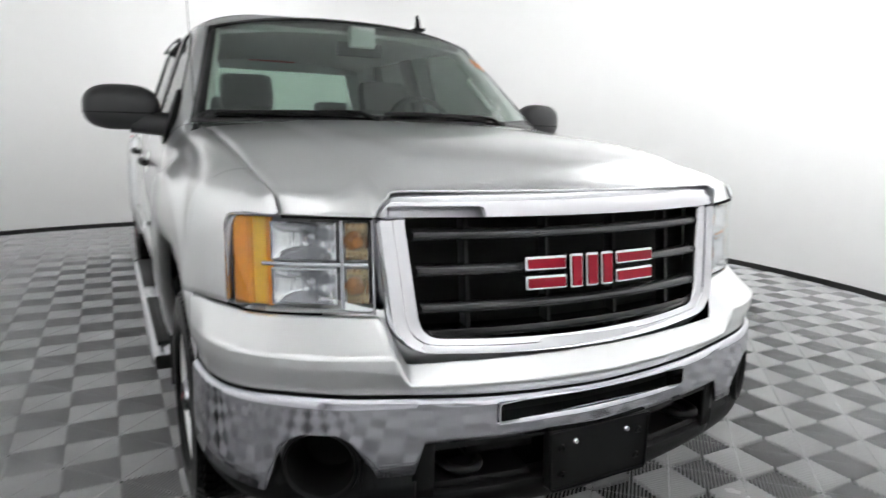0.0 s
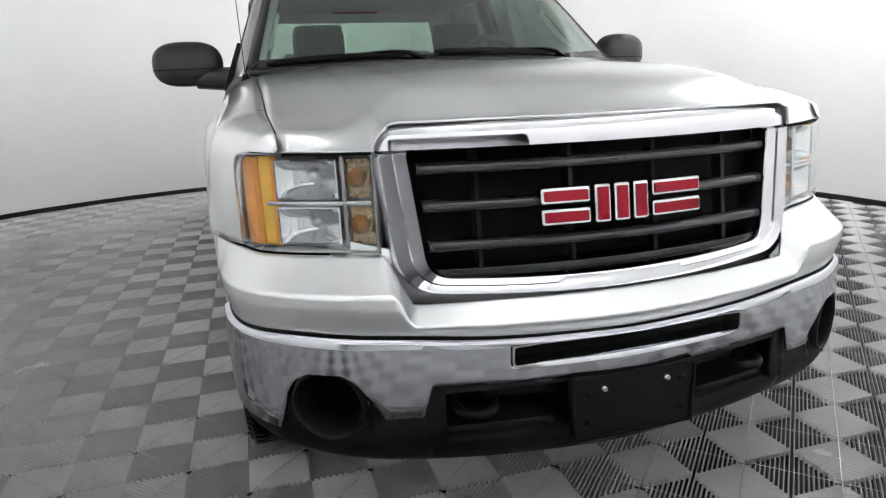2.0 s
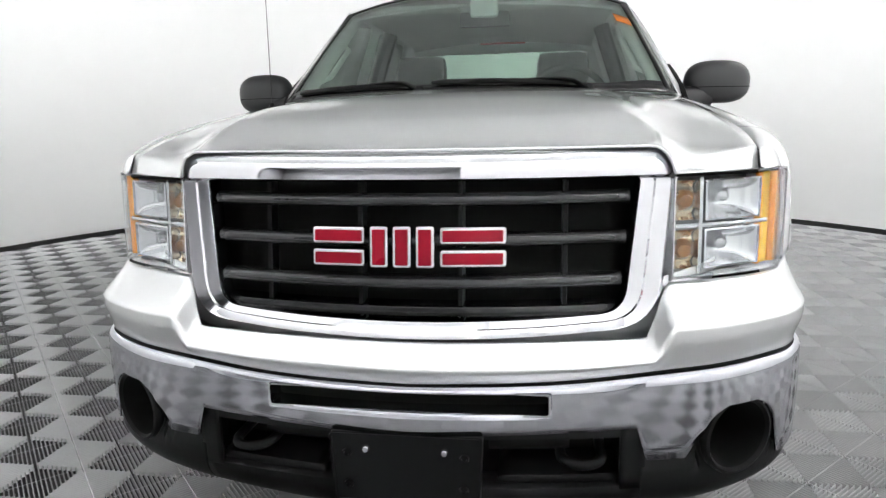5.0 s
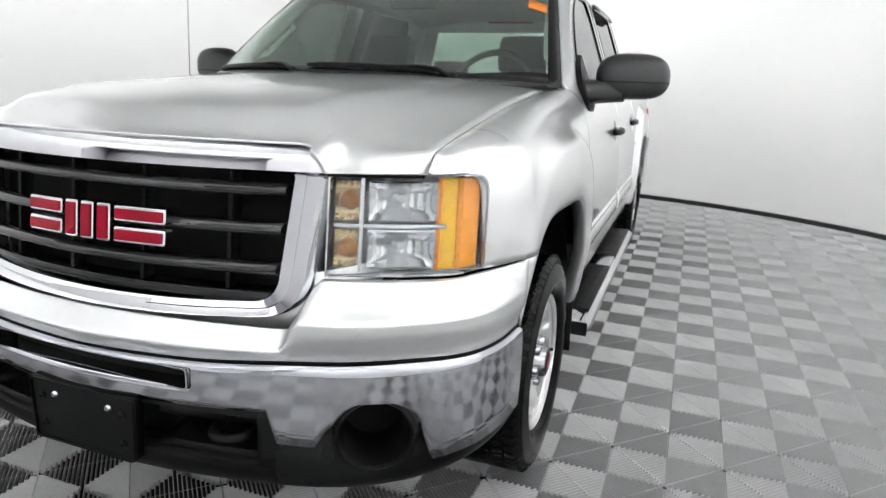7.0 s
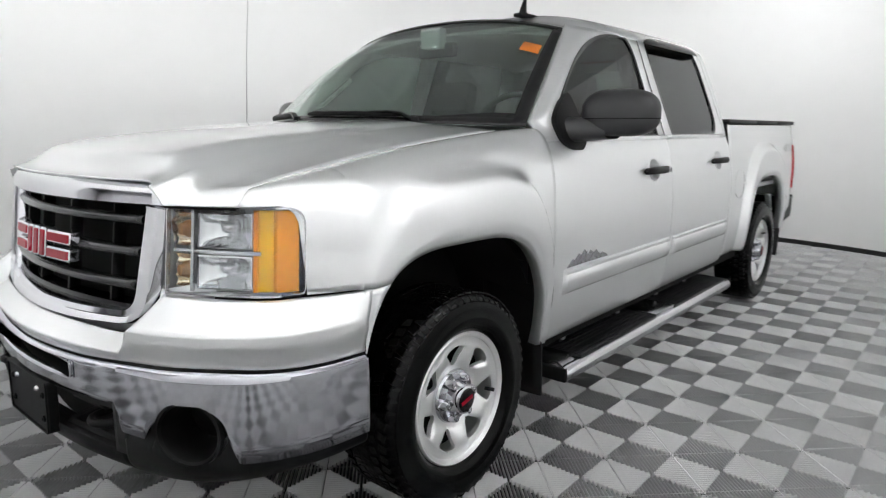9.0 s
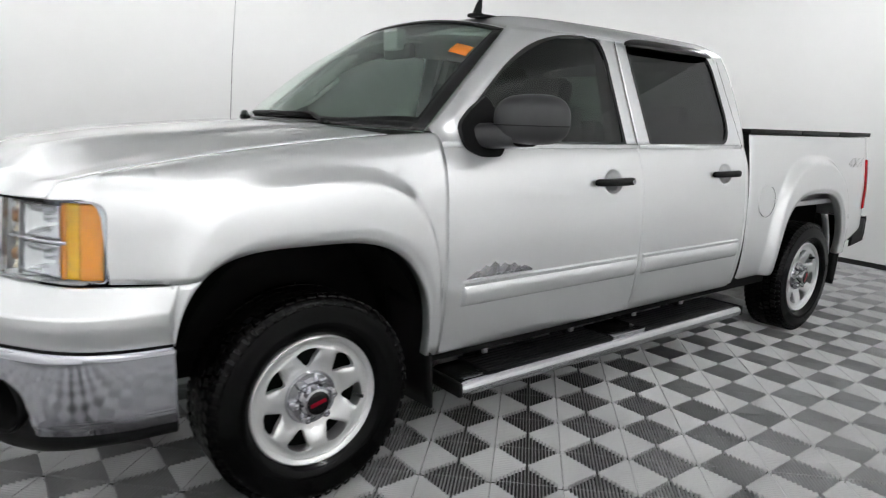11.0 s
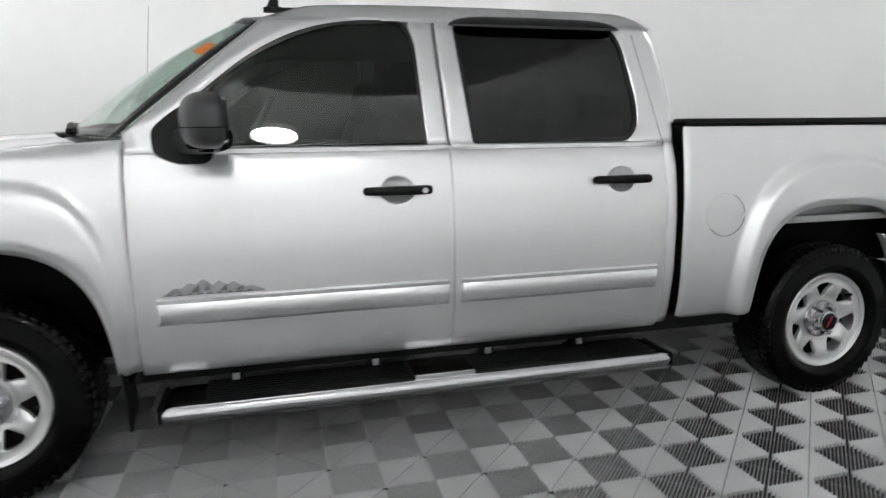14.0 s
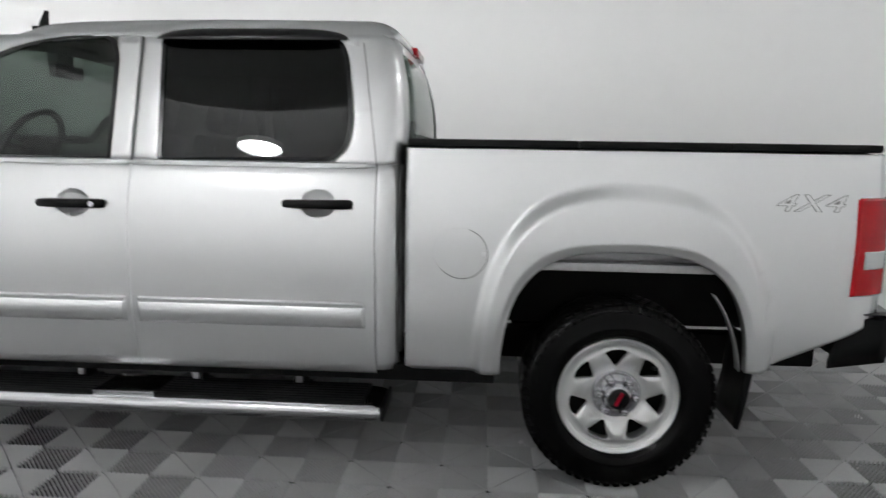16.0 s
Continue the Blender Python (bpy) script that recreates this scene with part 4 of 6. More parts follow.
def fascia():
    """The painted upper part of the bumper, dipping under the grille."""
    g = Geo()
    for s in (1, -1):
        P = []
        for u in lin(0, 1, 90):
            bx, by = bumper_c(u)
            nx, ny = normal2(bumper_c, u)
            w = sstep(0.530, 0.574, bx)
            zb = top_edge(bx) + 0.005
            zt = mix(0.745, 0.856, w)
            # the top meets the lamps and the grille
            fu = u_at(face_c, min(bx, 0.95)) if bx < 0.95 else 1.0
            fx, fy = face_c(fu)
            if bx >= 0.80:
                t = (u - u_at(bumper_c, 0.80)) / (1 - u_at(bumper_c, 0.80))
                fu = mix(u_at(face_c, 0.80), 0.985, t)
                fx, fy = face_c(fu)
            row = []
            for k in range(26):
                q = k / 25
                z = mix(zb, zt, q)
                b2 = max(0.0, (q - 0.56) / 0.44) ** 0.9 if w > 0.5 else max(0.0, (q - 0.45) / 0.55)
                ro = 0.006 - 0.016 * (1 - sstep(0.0, 0.42, q))
                ox, oy = bx + nx * ro, by + ny * ro
                tx, ty = mix(bx + nx * -0.05, fx, w), mix(by + ny * -0.05, fy, w)
                yy = mix(oy, ty, b2)
                row.append((s * (mix(ox, tx, b2) + flare_f(yy, z) * sstep(0.70, 0.855, z)), yy, z))
            P.append(row)
        g.grid(P, flip=s < 0)
    for s in (1, -1):
        P = []
        for z in lin(0.672, 0.862, 9):
            k = max(0.0, (z - 0.375) / 0.565)
            ya = -0.470 * (1 - k ** 3.8) ** (1 / 3.8)
            P.append([(s * mix(0.957, side_x(z) - nose(ya) + flare_f(ya, z) * sstep(0.70, 0.86, z) + 0.001, q), mix(-0.462, ya, q), z) for q in lin(0, 1, 5)])
        g.grid(P, flip=s > 0)
    f = g.make("front_fascia", PAINT, truck, "silver painted bumper cover", solid=0.005, weld=True, sharp=75)
    # dark gap and bright lip between paint and chrome
    g = Geo()
    for s in (1, -1):
        P = []
        for u in lin(0, 1, 60):
            bx, by = bumper_c(u)
            nx, ny = normal2(bumper_c, u)
            z = top_edge(bx)
            P.append([(s * (bx + nx * o), by + ny * o, z + d) for o, d in ((-0.012, 0.009), (-0.012, -0.004), (-0.03, -0.004))])
        g.grid(P, flip=s < 0)
    g.make("bumper_gap", UNDERSHADE, f, solid=0.002, weld=True)


def grille():
    gr = new("grille")
    gr.parent = truck
    gr["label"] = "black grille in a heavy chrome surround"

    def gy(x, z):
        return -0.945 + 0.30 * (abs(x) / 0.56) ** 2 * 0.30 + (z - 0.80) * 0.13
    inner = [(-0.470, 0.800), (-0.25, 0.789), (0, 0.785), (0.25, 0.789), (0.470, 0.800), (0.502, 1.092), (-0.502, 1.092)]
    outer = [(-0.552, 0.768), (-0.25, 0.752), (0, 0.747), (0.25, 0.752), (0.552, 0.768), (0.579, 1.092), (-0.579, 1.092)]
    ri, ro = [0.05, 0.1, 0.1, 0.1, 0.05, 0.012, 0.012], [0.10, 0.1, 0.1, 0.1, 0.10, 0.012, 0.012]
    A, B = rounded(inner, ri, 6), rounded(outer, ro, 6)
    P = []
    for (ax, az), (bx, bz) in zip(A, B):
        row = []
        for q, o in ((0.0, 0.045), (0.0, 0.002), (0.08, -0.008), (0.45, -0.015), (0.50, -0.020), (0.90, -0.029), (1.0, -0.020), (1.0, 0.03)):
            x, z = mix(ax, bx, q), mix(az, bz, q)
            row.append((x, gy(x, z) + o, z))
        P.append(row)
    Geo().grid(P, cu=True, flip=True).make("chrome_surround", CHROME, gr, "polished chrome grille surround", fix=True)
    P = []
    for (ax, az), (bx, bz) in zip(A, B):
        if bz > 1.03:
            continue
        row = []
        for q, o in ((0.6, 0.0), (1.0, 0.002), (1.5, 0.006), (2.0, 0.016), (2.6, 0.04)):
            x, z = mix(ax, bx, q), mix(az, bz, q)
            row.append((x, gy(x, z) + o, z))
        P.append(row)
    Geo().grid(P, flip=True).make("grille_seat", PAINT, gr, "silver panel round the grille", solid=0.004)
    # chrome header bar, in a rounded section with an inset strip
    P = []
    for x in [-0.580, -0.5785, -0.574, -0.566, -0.557] + lin(-0.545, 0.545, 41) + [0.557, 0.566, 0.574, 0.5785, 0.580]:
        e = 0.580 - abs(x)
        k = math.sqrt(max(0.0, 1 - max(0.0, 1 - e / 0.045) ** 2))
        row = []
        for z, o in ((1.092, 0.03), (1.092, -0.018), (1.098, -0.026), (1.120, -0.025), (1.139, -0.018), (1.152, -0.007), (1.158, 0.012), (1.159, 0.05)):
            zz = 1.092 + (z - 1.092) * (0.20 + 0.80 * k)
            row.append((x, gy(x, 1.09) + o + 0.03 * (1 - k), zz))
        P.append(row)
    Geo().grid(P).make("chrome_header", CHROME, gr, "chrome header bar", fix=True)
    # bars
    for z, half in ((1.050, 0.485), (0.961, 0.478), (0.868, 0.470)):
        P = []
        for x in lin(-half, half, 31):
            P.append([(x, gy(x, z) + o, z + d) for d, o in ((-0.016, 0.03), (-0.0155, 0.010), (-0.013, 0.002), (-0.008, -0.004), (0.0, -0.006), (0.007, -0.003), (0.012, 0.004), (0.0145, 0.012), (0.015, 0.03))])
        Geo().grid(P).make("grille_bar", GRILLEBAR, gr, "smoked satin-grey grille bar", solid=0.003)
    for x in (-0.345, -0.115, 0.115, 0.345):
        P = [[(x + d, gy(x, z) + o, z) for d, o in ((-0.007, 0.05), (-0.005, 0.016), (0.005, 0.016), (0.007, 0.05))] for z in lin(0.79, 1.095, 12)]
        Geo().grid(P, flip=True).make("grille_upright", BLACK, gr, solid=0.002)
    # near-black sheet that stands in for the shade behind the bars
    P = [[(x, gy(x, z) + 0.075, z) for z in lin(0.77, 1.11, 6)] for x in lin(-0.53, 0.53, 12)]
    Geo().grid(P).make("grille_back", UNDERSHADE, gr, solid=0.005)
    # lower intake lip inside the grille
    P = [[(x, gy(x, 0.80) + o, z) for o, z in ((0.0, 0.794), (0.01, 0.812), (0.05, 0.818))] for x in lin(-0.46, 0.46, 20)]
    Geo().grid(P).make("grille_lip", GLOSSBLACK, gr, solid=0.003)
    # emblem: plain red bars in chrome rims, in three groups
    em, bars = Geo(), []
    for i, (a, b) in enumerate(((-0.213, -0.092), (-0.080, 0.064), (0.076, 0.219))):
        if i == 1:
            bars += [(p, p + 0.041, 0.908, 0.998) for p in (a, (a + b) / 2 - 0.0205, b - 0.041)]
        else:
            bars += [(a, b, z, z + 0.037) for z in (0.910, 0.959)]
    for a, b, z0, z1 in bars:
        em.prism(rounded([(a, z0), (b, z0), (b, z1), (a, z1)], 0.007), lambda p, q, d: (p, gy(p, q) - 0.034 + d, q), 0.03)
    e = em.make("emblem", CHROME, gr, "chrome-rimmed red emblem bars", fix=True, bevel=0.003)
    for a, b, z0, z1 in bars:
        m = 0.0065
        Geo().prism(rounded([(a + m, z0 + m), (b - m, z0 + m), (b - m, z1 - m), (a + m, z1 - m)], 0.003), lambda p, q, d: (p, gy(p, q) - 0.0375 + d, q), 0.006).make("red_inlay", EMBLEMRED, e, "deep red inlay", fix=True)


def headlamp(s):
    u0, u1 = u_at(face_c, 0.583), u_at(face_c, 0.888)
    zb, zt = 0.862, 1.094

    def pt(q, z, d=0.0):
        u = mix(u0, u1, q)
        x, y = face_c(u)
        nx, ny = normal2(face_c, u)
        lean = (z - 0.86) * 0.10
        return (s * (x - nx * d), y - ny * d + lean * (1 - 0.5 * q), z)
    hl = new("headlamp")
    hl.parent = truck
    hl["label"] = "clear twin headlamp with an amber corner"
    fl = s < 0
    # housing tray
    g = Geo()
    g.grid([[pt(q, z, 0.085) for z in lin(zb - 0.005, zt + 0.005, 4)] for q in lin(-0.01, 0.9, 12)], flip=fl)
    for z in (zb - 0.002, zt + 0.002):
        g.grid([[pt(q, z, d) for d in (0.006, 0.085)] for q in lin(-0.01, 0.85, 12)], flip=(z < 1) == (s > 0))
    g.grid([[pt(-0.01, z, d) for d in (0.0, 0.085)] for z in (zb - 0.004, zt + 0.004)], flip=s < 0)
    g.make("housing", LAMPGREY, hl, solid=0.003)
    # dark rim round the lens
    P = []
    W = 0.36
    out = rounded([(0.0, zb), (W, zb + 0.004), (W, zt + 0.004), (0.0, zt)], [0.010, 0.014, 0.050, 0.010], 6)
    out = [(-0.005 + 1.01 * a / W, z) for a, z in out]

    def top(q):
        """Upper edge of the lens, rounded at the outer end."""
        t = min(1.0, max(0.0, (q - 0.865) / 0.135))
        return zt - 0.045 * (1 - math.sqrt(1 - t * t))
    for q, z in out:
        cq, cz = 0.5, (zb + zt) / 2
        k = 0.966
        P.append([pt(q, z, 0.02), pt(q, z, -0.004), pt(cq + (q - cq) * 0.985, cz + (z - cz) * k, -0.004), pt(cq + (q - cq) * 0.985, cz + (z - cz) * k, 0.012)])
    Geo().grid(P, cu=True, flip=s > 0).make("lens_rim", SATIN, hl, "thin bright rim round the lens", fix=True)
    # two reflector bowls
    for z0, z1 in ((0.990, 1.076), (0.881, 0.964)):
        g = Geo()
        q0, q1 = 0.232, 0.632
        P = []
        for i in range(49):
            q = mix(q0, q1, i / 48)
            row = []
            for j in range(11):
                z = mix(z0, z1, j / 10)
                a, b = 2 * i / 48 - 1, 2 * j / 10 - 1
                d = 0.016 + 0.050 * (1 - a * a) * (1 - b ** 4) + 0.0014 * abs(math.sin(i * math.pi / 6))
                row.append(pt(q, z, d))
            P.append(row)
        g.grid(P, flip=fl)
        rb = g.make("reflector", REFLECTOR, hl, "bright fluted reflector", sharp=60)
        P = []
        for q, z in rounded([(q0, z0), (q1, z0), (q1, z1), (q0, z1)], 0.006, 3):
            cq, cz = (q0 + q1) / 2, (z0 + z1) / 2
            P.append([pt(q, z, 0.028), pt(cq + (q - cq) * 1.0, cz + (z - cz) * 1.0, 0.010), pt(cq + (q - cq) * 1.035, cz + (z - cz) * 1.09, 0.012)])
        Geo().grid(P, cu=True, flip=s < 0).make("reflector_rim", CHROME, rb, fix=True)
        c = pt((q0 + q1) / 2 - 0.02, (z0 + z1) / 2 + 0.006, 0.05)
        g = Geo()
        g.lathe([(0.0, 0.02), (0.010, 0.018), (0.016, 0.010), (0.018, -0.02)], c, n=18, axis="y", s=-1)
        g.make("bulb_shield", SATIN, rb, fix=True)
    # chrome divider and inner column of small amber lamps
    g = Geo().grid([[pt(q, z, d) for z, d in ((0.971, 0.03), (0.9715, 0.012), (0.9765, 0.009), (0.9815, 0.012), (0.982, 0.03))] for q in lin(0.03, 0.70, 14)], flip=fl)
    g.make("divider", CHROME, hl)
    g = Geo().grid([[pt(q, z, d) for q, d in ((0.175, 0.03), (0.178, 0.008), (0.200, 0.008), (0.203, 0.03))] for z in lin(zb + 0.008, zt - 0.008, 4)], flip=s > 0)
    g.make("pillar", SATIN, hl)
    for z0, z1 in ((0.988, 1.078), (0.878, 0.966)):
        P = []
        for i in range(9):
            q = mix(0.030, 0.168, i / 8)
            P.append([pt(q, mix(z0, z1, j / 12), 0.020 + 0.012 * abs(math.sin(j * math.pi / 4)) + 0.006 * (i % 2)) for j in range(13)])
        Geo().grid(P, flip=fl).make("side_reflector", AMBERDARK, hl, "bright reflector with an amber tinge", sharp=15)
        c = pt(0.10, (z0 + z1) / 2, 0.02)
        Geo().lathe([(0.0, 0.016), (0.014, 0.013), (0.018, 0.002), (0.024, -0.006), (0.024, -0.02)], c, n=18, axis="y", s=-1).make("marker_bulb", BULB, hl, "brown marker bulb", fix=True)
    # amber corner lens with a stepped inner edge
    for q0, q1, deep, mm, nm, lb in ((0.638, 0.664, 0.016, AMBER, "amber_edge", "orange edge of the corner lens"), (0.664, 0.790, 0.024, YELLOW, "amber_strip", "yellow amber strip beside the corner lens"), (0.790, 0.968, 0.012, AMBER, "amber_corner", "amber corner marker lens")):
        P = []
        for i in range(13):
            q = mix(q0, q1, i / 12)
            e = 0.012 * max(0.0, 1 - i / 2) if mm is AMBER else 0.0
            P.append([pt(q, mix(zb + 0.010, top(q) - 0.006, j / 28), deep + e + 0.0008 * (j % 2) + 0.0010 * (i % 2)) for j in range(29)])
        Geo().grid(P, flip=fl).make(nm, mm, hl, lb, solid=0.006)
    # clear cover
    P = [[pt(q, z, -0.001 - 0.003 * math.sin(math.pi * q)) for z in lin(zb + 0.003, top(q), 9)] for q in lin(0.002, 0.88, 13) + lin(0.90, 0.998, 8)]
    c = Geo().grid(P, flip=fl).make("clear_cover", CLEAR, hl, "clear plastic cover", solid=0.003)
    c.visible_shadow = False


chrome_bumper()
lower_valance()
fascia()
grille()
headlamp(1)
headlamp(-1)


# ---- truck: wheels ----
def build_wheel():
    """One wheel about its hub, the outer face towards +x."""
    w = new("wheel")
    w.parent = truck
    w["label"] = "silver seven-slot wheel with a black tyre"
    # tyre
    prof = [(0.235, -0.10), (0.250, -0.115), (0.300, -0.128), (0.345, -0.120), (0.366, -0.105), (0.374, -0.085), (0.376, 0.0), (0.374, 0.085), (0.366, 0.105), (0.352, 0.117), (0.345, 0.1185), (0.343, 0.122), (0.318, 0.127), (0.290, 0.128), (0.286, 0.1295), (0.262, 0.124), (0.246, 0.112), (0.236, 0.100), (0.222, 0.090)]
    t = Geo().lathe(prof, (0, 0, 0), n=72, axis="x").make("tyre", RUBBER, w, "black all-terrain tyre", fix=True)
    g = Geo()
    for k in range(60):
        a = 2 * math.pi * k / 60
        for j, xo in enumerate((-0.088, -0.045, 0.0, 0.045, 0.088)):
            aa = a + (0.5 if j % 2 else 0.0) * 2 * math.pi / 60
            m = Matrix.Rotation(aa, 4, "X") @ Matrix.Translation((xo, 0, 0.374)) @ Matrix.Rotation(0.25 * (1 if j % 2 else -1), 4, "Z")
            bx = [(-0.017, -0.014, -0.004), (0.017, -0.014, -0.004), (0.017, 0.014, -0.004), (-0.017, 0.014, -0.004), (-0.016, -0.013, 0.0019), (0.016, -0.013, 0.0019), (0.016, 0.013, 0.0019), (-0.016, 0.013, 0.0019)]
            g.add([m @ Vector(p) for p in bx], [(4, 5, 6, 7), (0, 1, 5, 4), (1, 2, 6, 5), (2, 3, 7, 6), (3, 0, 4, 7)])
        m = Matrix.Rotation(a, 4, "X") @ Matrix.Translation((0.112, 0, 0.358)) @ Matrix.Rotation(0.8, 4, "Y")
        bx = [(-0.014, -0.009, -0.004), (0.014, -0.007, -0.004), (0.014, 0.007, -0.004), (-0.014, 0.009, -0.004), (-0.012, -0.007, 0.0010), (0.012, -0.005, 0.0010), (0.012, 0.005, 0.0010), (-0.012, 0.007, 0.0010)]
        g.add([m @ Vector(p) for p in bx], [(4, 5, 6, 7), (0, 1, 5, 4), (1, 2, 6, 5), (2, 3, 7, 6), (3, 0, 4, 7)])
    tb = g.make("tread", TREAD, t)
    tb["kind"] = "stuff"
    # rim: lip and barrel
    lip = [(0.205, -0.09), (0.212, 0.06), (0.2155, 0.099), (0.2165, 0.1012), (0.224, 0.1035), (0.231, 0.108), (0.236, 0.105), (0.238, 0.096)]
    rim = Geo().lathe(lip, (0, 0, 0), n=72, axis="x", s=1)
    # disc with seven openings
    N, SEC = 7, 2 * math.pi / 7

    def depth(r):
        return table([(0.0, 0.060), (0.085, 0.061), (0.11, 0.068), (0.135, 0.080), (0.165, 0.089), (0.186, 0.092), (0.202, 0.090), (0.216, 0.094)])(r)

    r1, r2 = 0.117, 0.190

    def half(q):
        """Half-angle of an opening, a rounded triangle with its base outwards."""
        a, b = min(1.0, q / 0.16), min(1.0, (1 - q) / 0.26)
        return (0.075 + 0.235 * q) * math.sqrt(max(0.0, a * (2 - a) * b * (2 - b)))
    QS = [0.5 - 0.5 * math.cos(math.pi * j / 18) for j in range(19)]
    for k in range(N):
        a0 = k * SEC + 0.07
        for ra, rb in ((0.080, r1), (r2, 0.216)):
            P = []
            for i in range(17):
                a = a0 + SEC * i / 16
                P.append([(depth(r), r * math.cos(a), r * math.sin(a)) for r in lin(ra, rb, 5)])
            rim.grid(P)
        P = []
        for q in QS:
            r, h = mix(r1, r2, q), half(q)
            row = []
            for i in range(13):
                p = i / 12
                a = a0 + mix(h, SEC - h, p)
                up = math.sin(math.pi * q) * (0.006 * math.sin(math.pi * p) ** 0.6 - 0.007 * (1 - math.sin(math.pi * p)) ** 3)
                row.append((depth(r) + up, r * math.cos(a), r * math.sin(a)))
            P.append(row)
        rim.grid(P, flip=True)
        # turned-in edges of the opening
        for sg in (1, -1):
            P = []
            for q in QS:
                r, h = mix(r1, r2, q), half(q)
                P.append([(depth(r) - 0.009 * math.sin(math.pi * q) - d, r * math.cos(a0 + sg * (h - w * h)), r * math.sin(a0 + sg * (h - w * h))) for d, w in ((0.0, 0.0), (0.004, 0.03), (0.016, 0.06))])
            rim.grid(P, flip=sg > 0)
    rm = rim.make("rim", RIM, w, "silver painted steel rim", fix=True, sharp=50)
    Geo().lathe([(0.0, 0.0), (0.20, 0.0), (0.205, -0.06)], (0.015, 0, 0), n=40, axis="x").make("brake_drum", UNDERSHADE, w, fix=True)
    # valve
    Geo().tube([(0.075, 0.172 * math.cos(0.05), 0.172 * math.sin(0.05)), (0.108, 0.186 * math.cos(0.05), 0.186 * math.sin(0.05))], 0.007, n=8).make("valve", BLACK, rm)
    # chrome centre cap with six nuts
    cap = Geo().lathe([(0.094, 0.044), (0.097, 0.066), (0.092, 0.074), (0.080, 0.074), (0.060, 0.080), (0.053, 0.112), (0.049, 0.122), (0.042, 0.125)], (0, 0, 0), n=48, axis="x").make("centre_cap", CAPCHROME, w, "chrome centre cap with six nuts")
    for k in range(6):
        a = k * math.pi / 3 + 0.3
        Geo().lathe([(0.0, 0.026), (0.006, 0.030), (0.013, 0.028), (0.017, 0.018), (0.018, -0.006)], (0.078, 0.071 * math.cos(a), 0.071 * math.sin(a)), n=12, axis="x").make("wheel_nut", CAPCHROME, cap, fix=True)
    Geo().lathe([(0.0, 0.1265), (0.038, 0.1265), (0.042, 0.1245)], (0, 0, 0), n=32, axis="x").make("cap_disc", GLOSSBLACK, cap, "black disc in the cap", fix=True)
    bar = Geo().box((0.126, -0.030, -0.007), (0.1285, 0.030, 0.007), ch=0.0008).make("cap_bar", EMBLEMRED, cap, "small red bar")
    bar.matrix_basis = Matrix.Rotation(0.45, 4, "X")
    return w


def place_wheels():
    base = build_wheel()
    base.matrix_basis = pose(0.83, HUB_F, HUBZ, -11, 0, 0)
    for x, y, rx, rz in ((0.83, HUB_R, 38, 0), (-0.83, HUB_F, 10, 180), (-0.83, HUB_R, 70, 180)):
        made = {}
        for o in (base, *base.children_recursive):
            made[o] = o.copy()
            scene.collection.objects.link(made[o])
            made[o].parent = made.get(o.parent, truck)
        made[base].matrix_basis = pose(x, y, HUBZ, rx, 0, rz)


place_wheels()


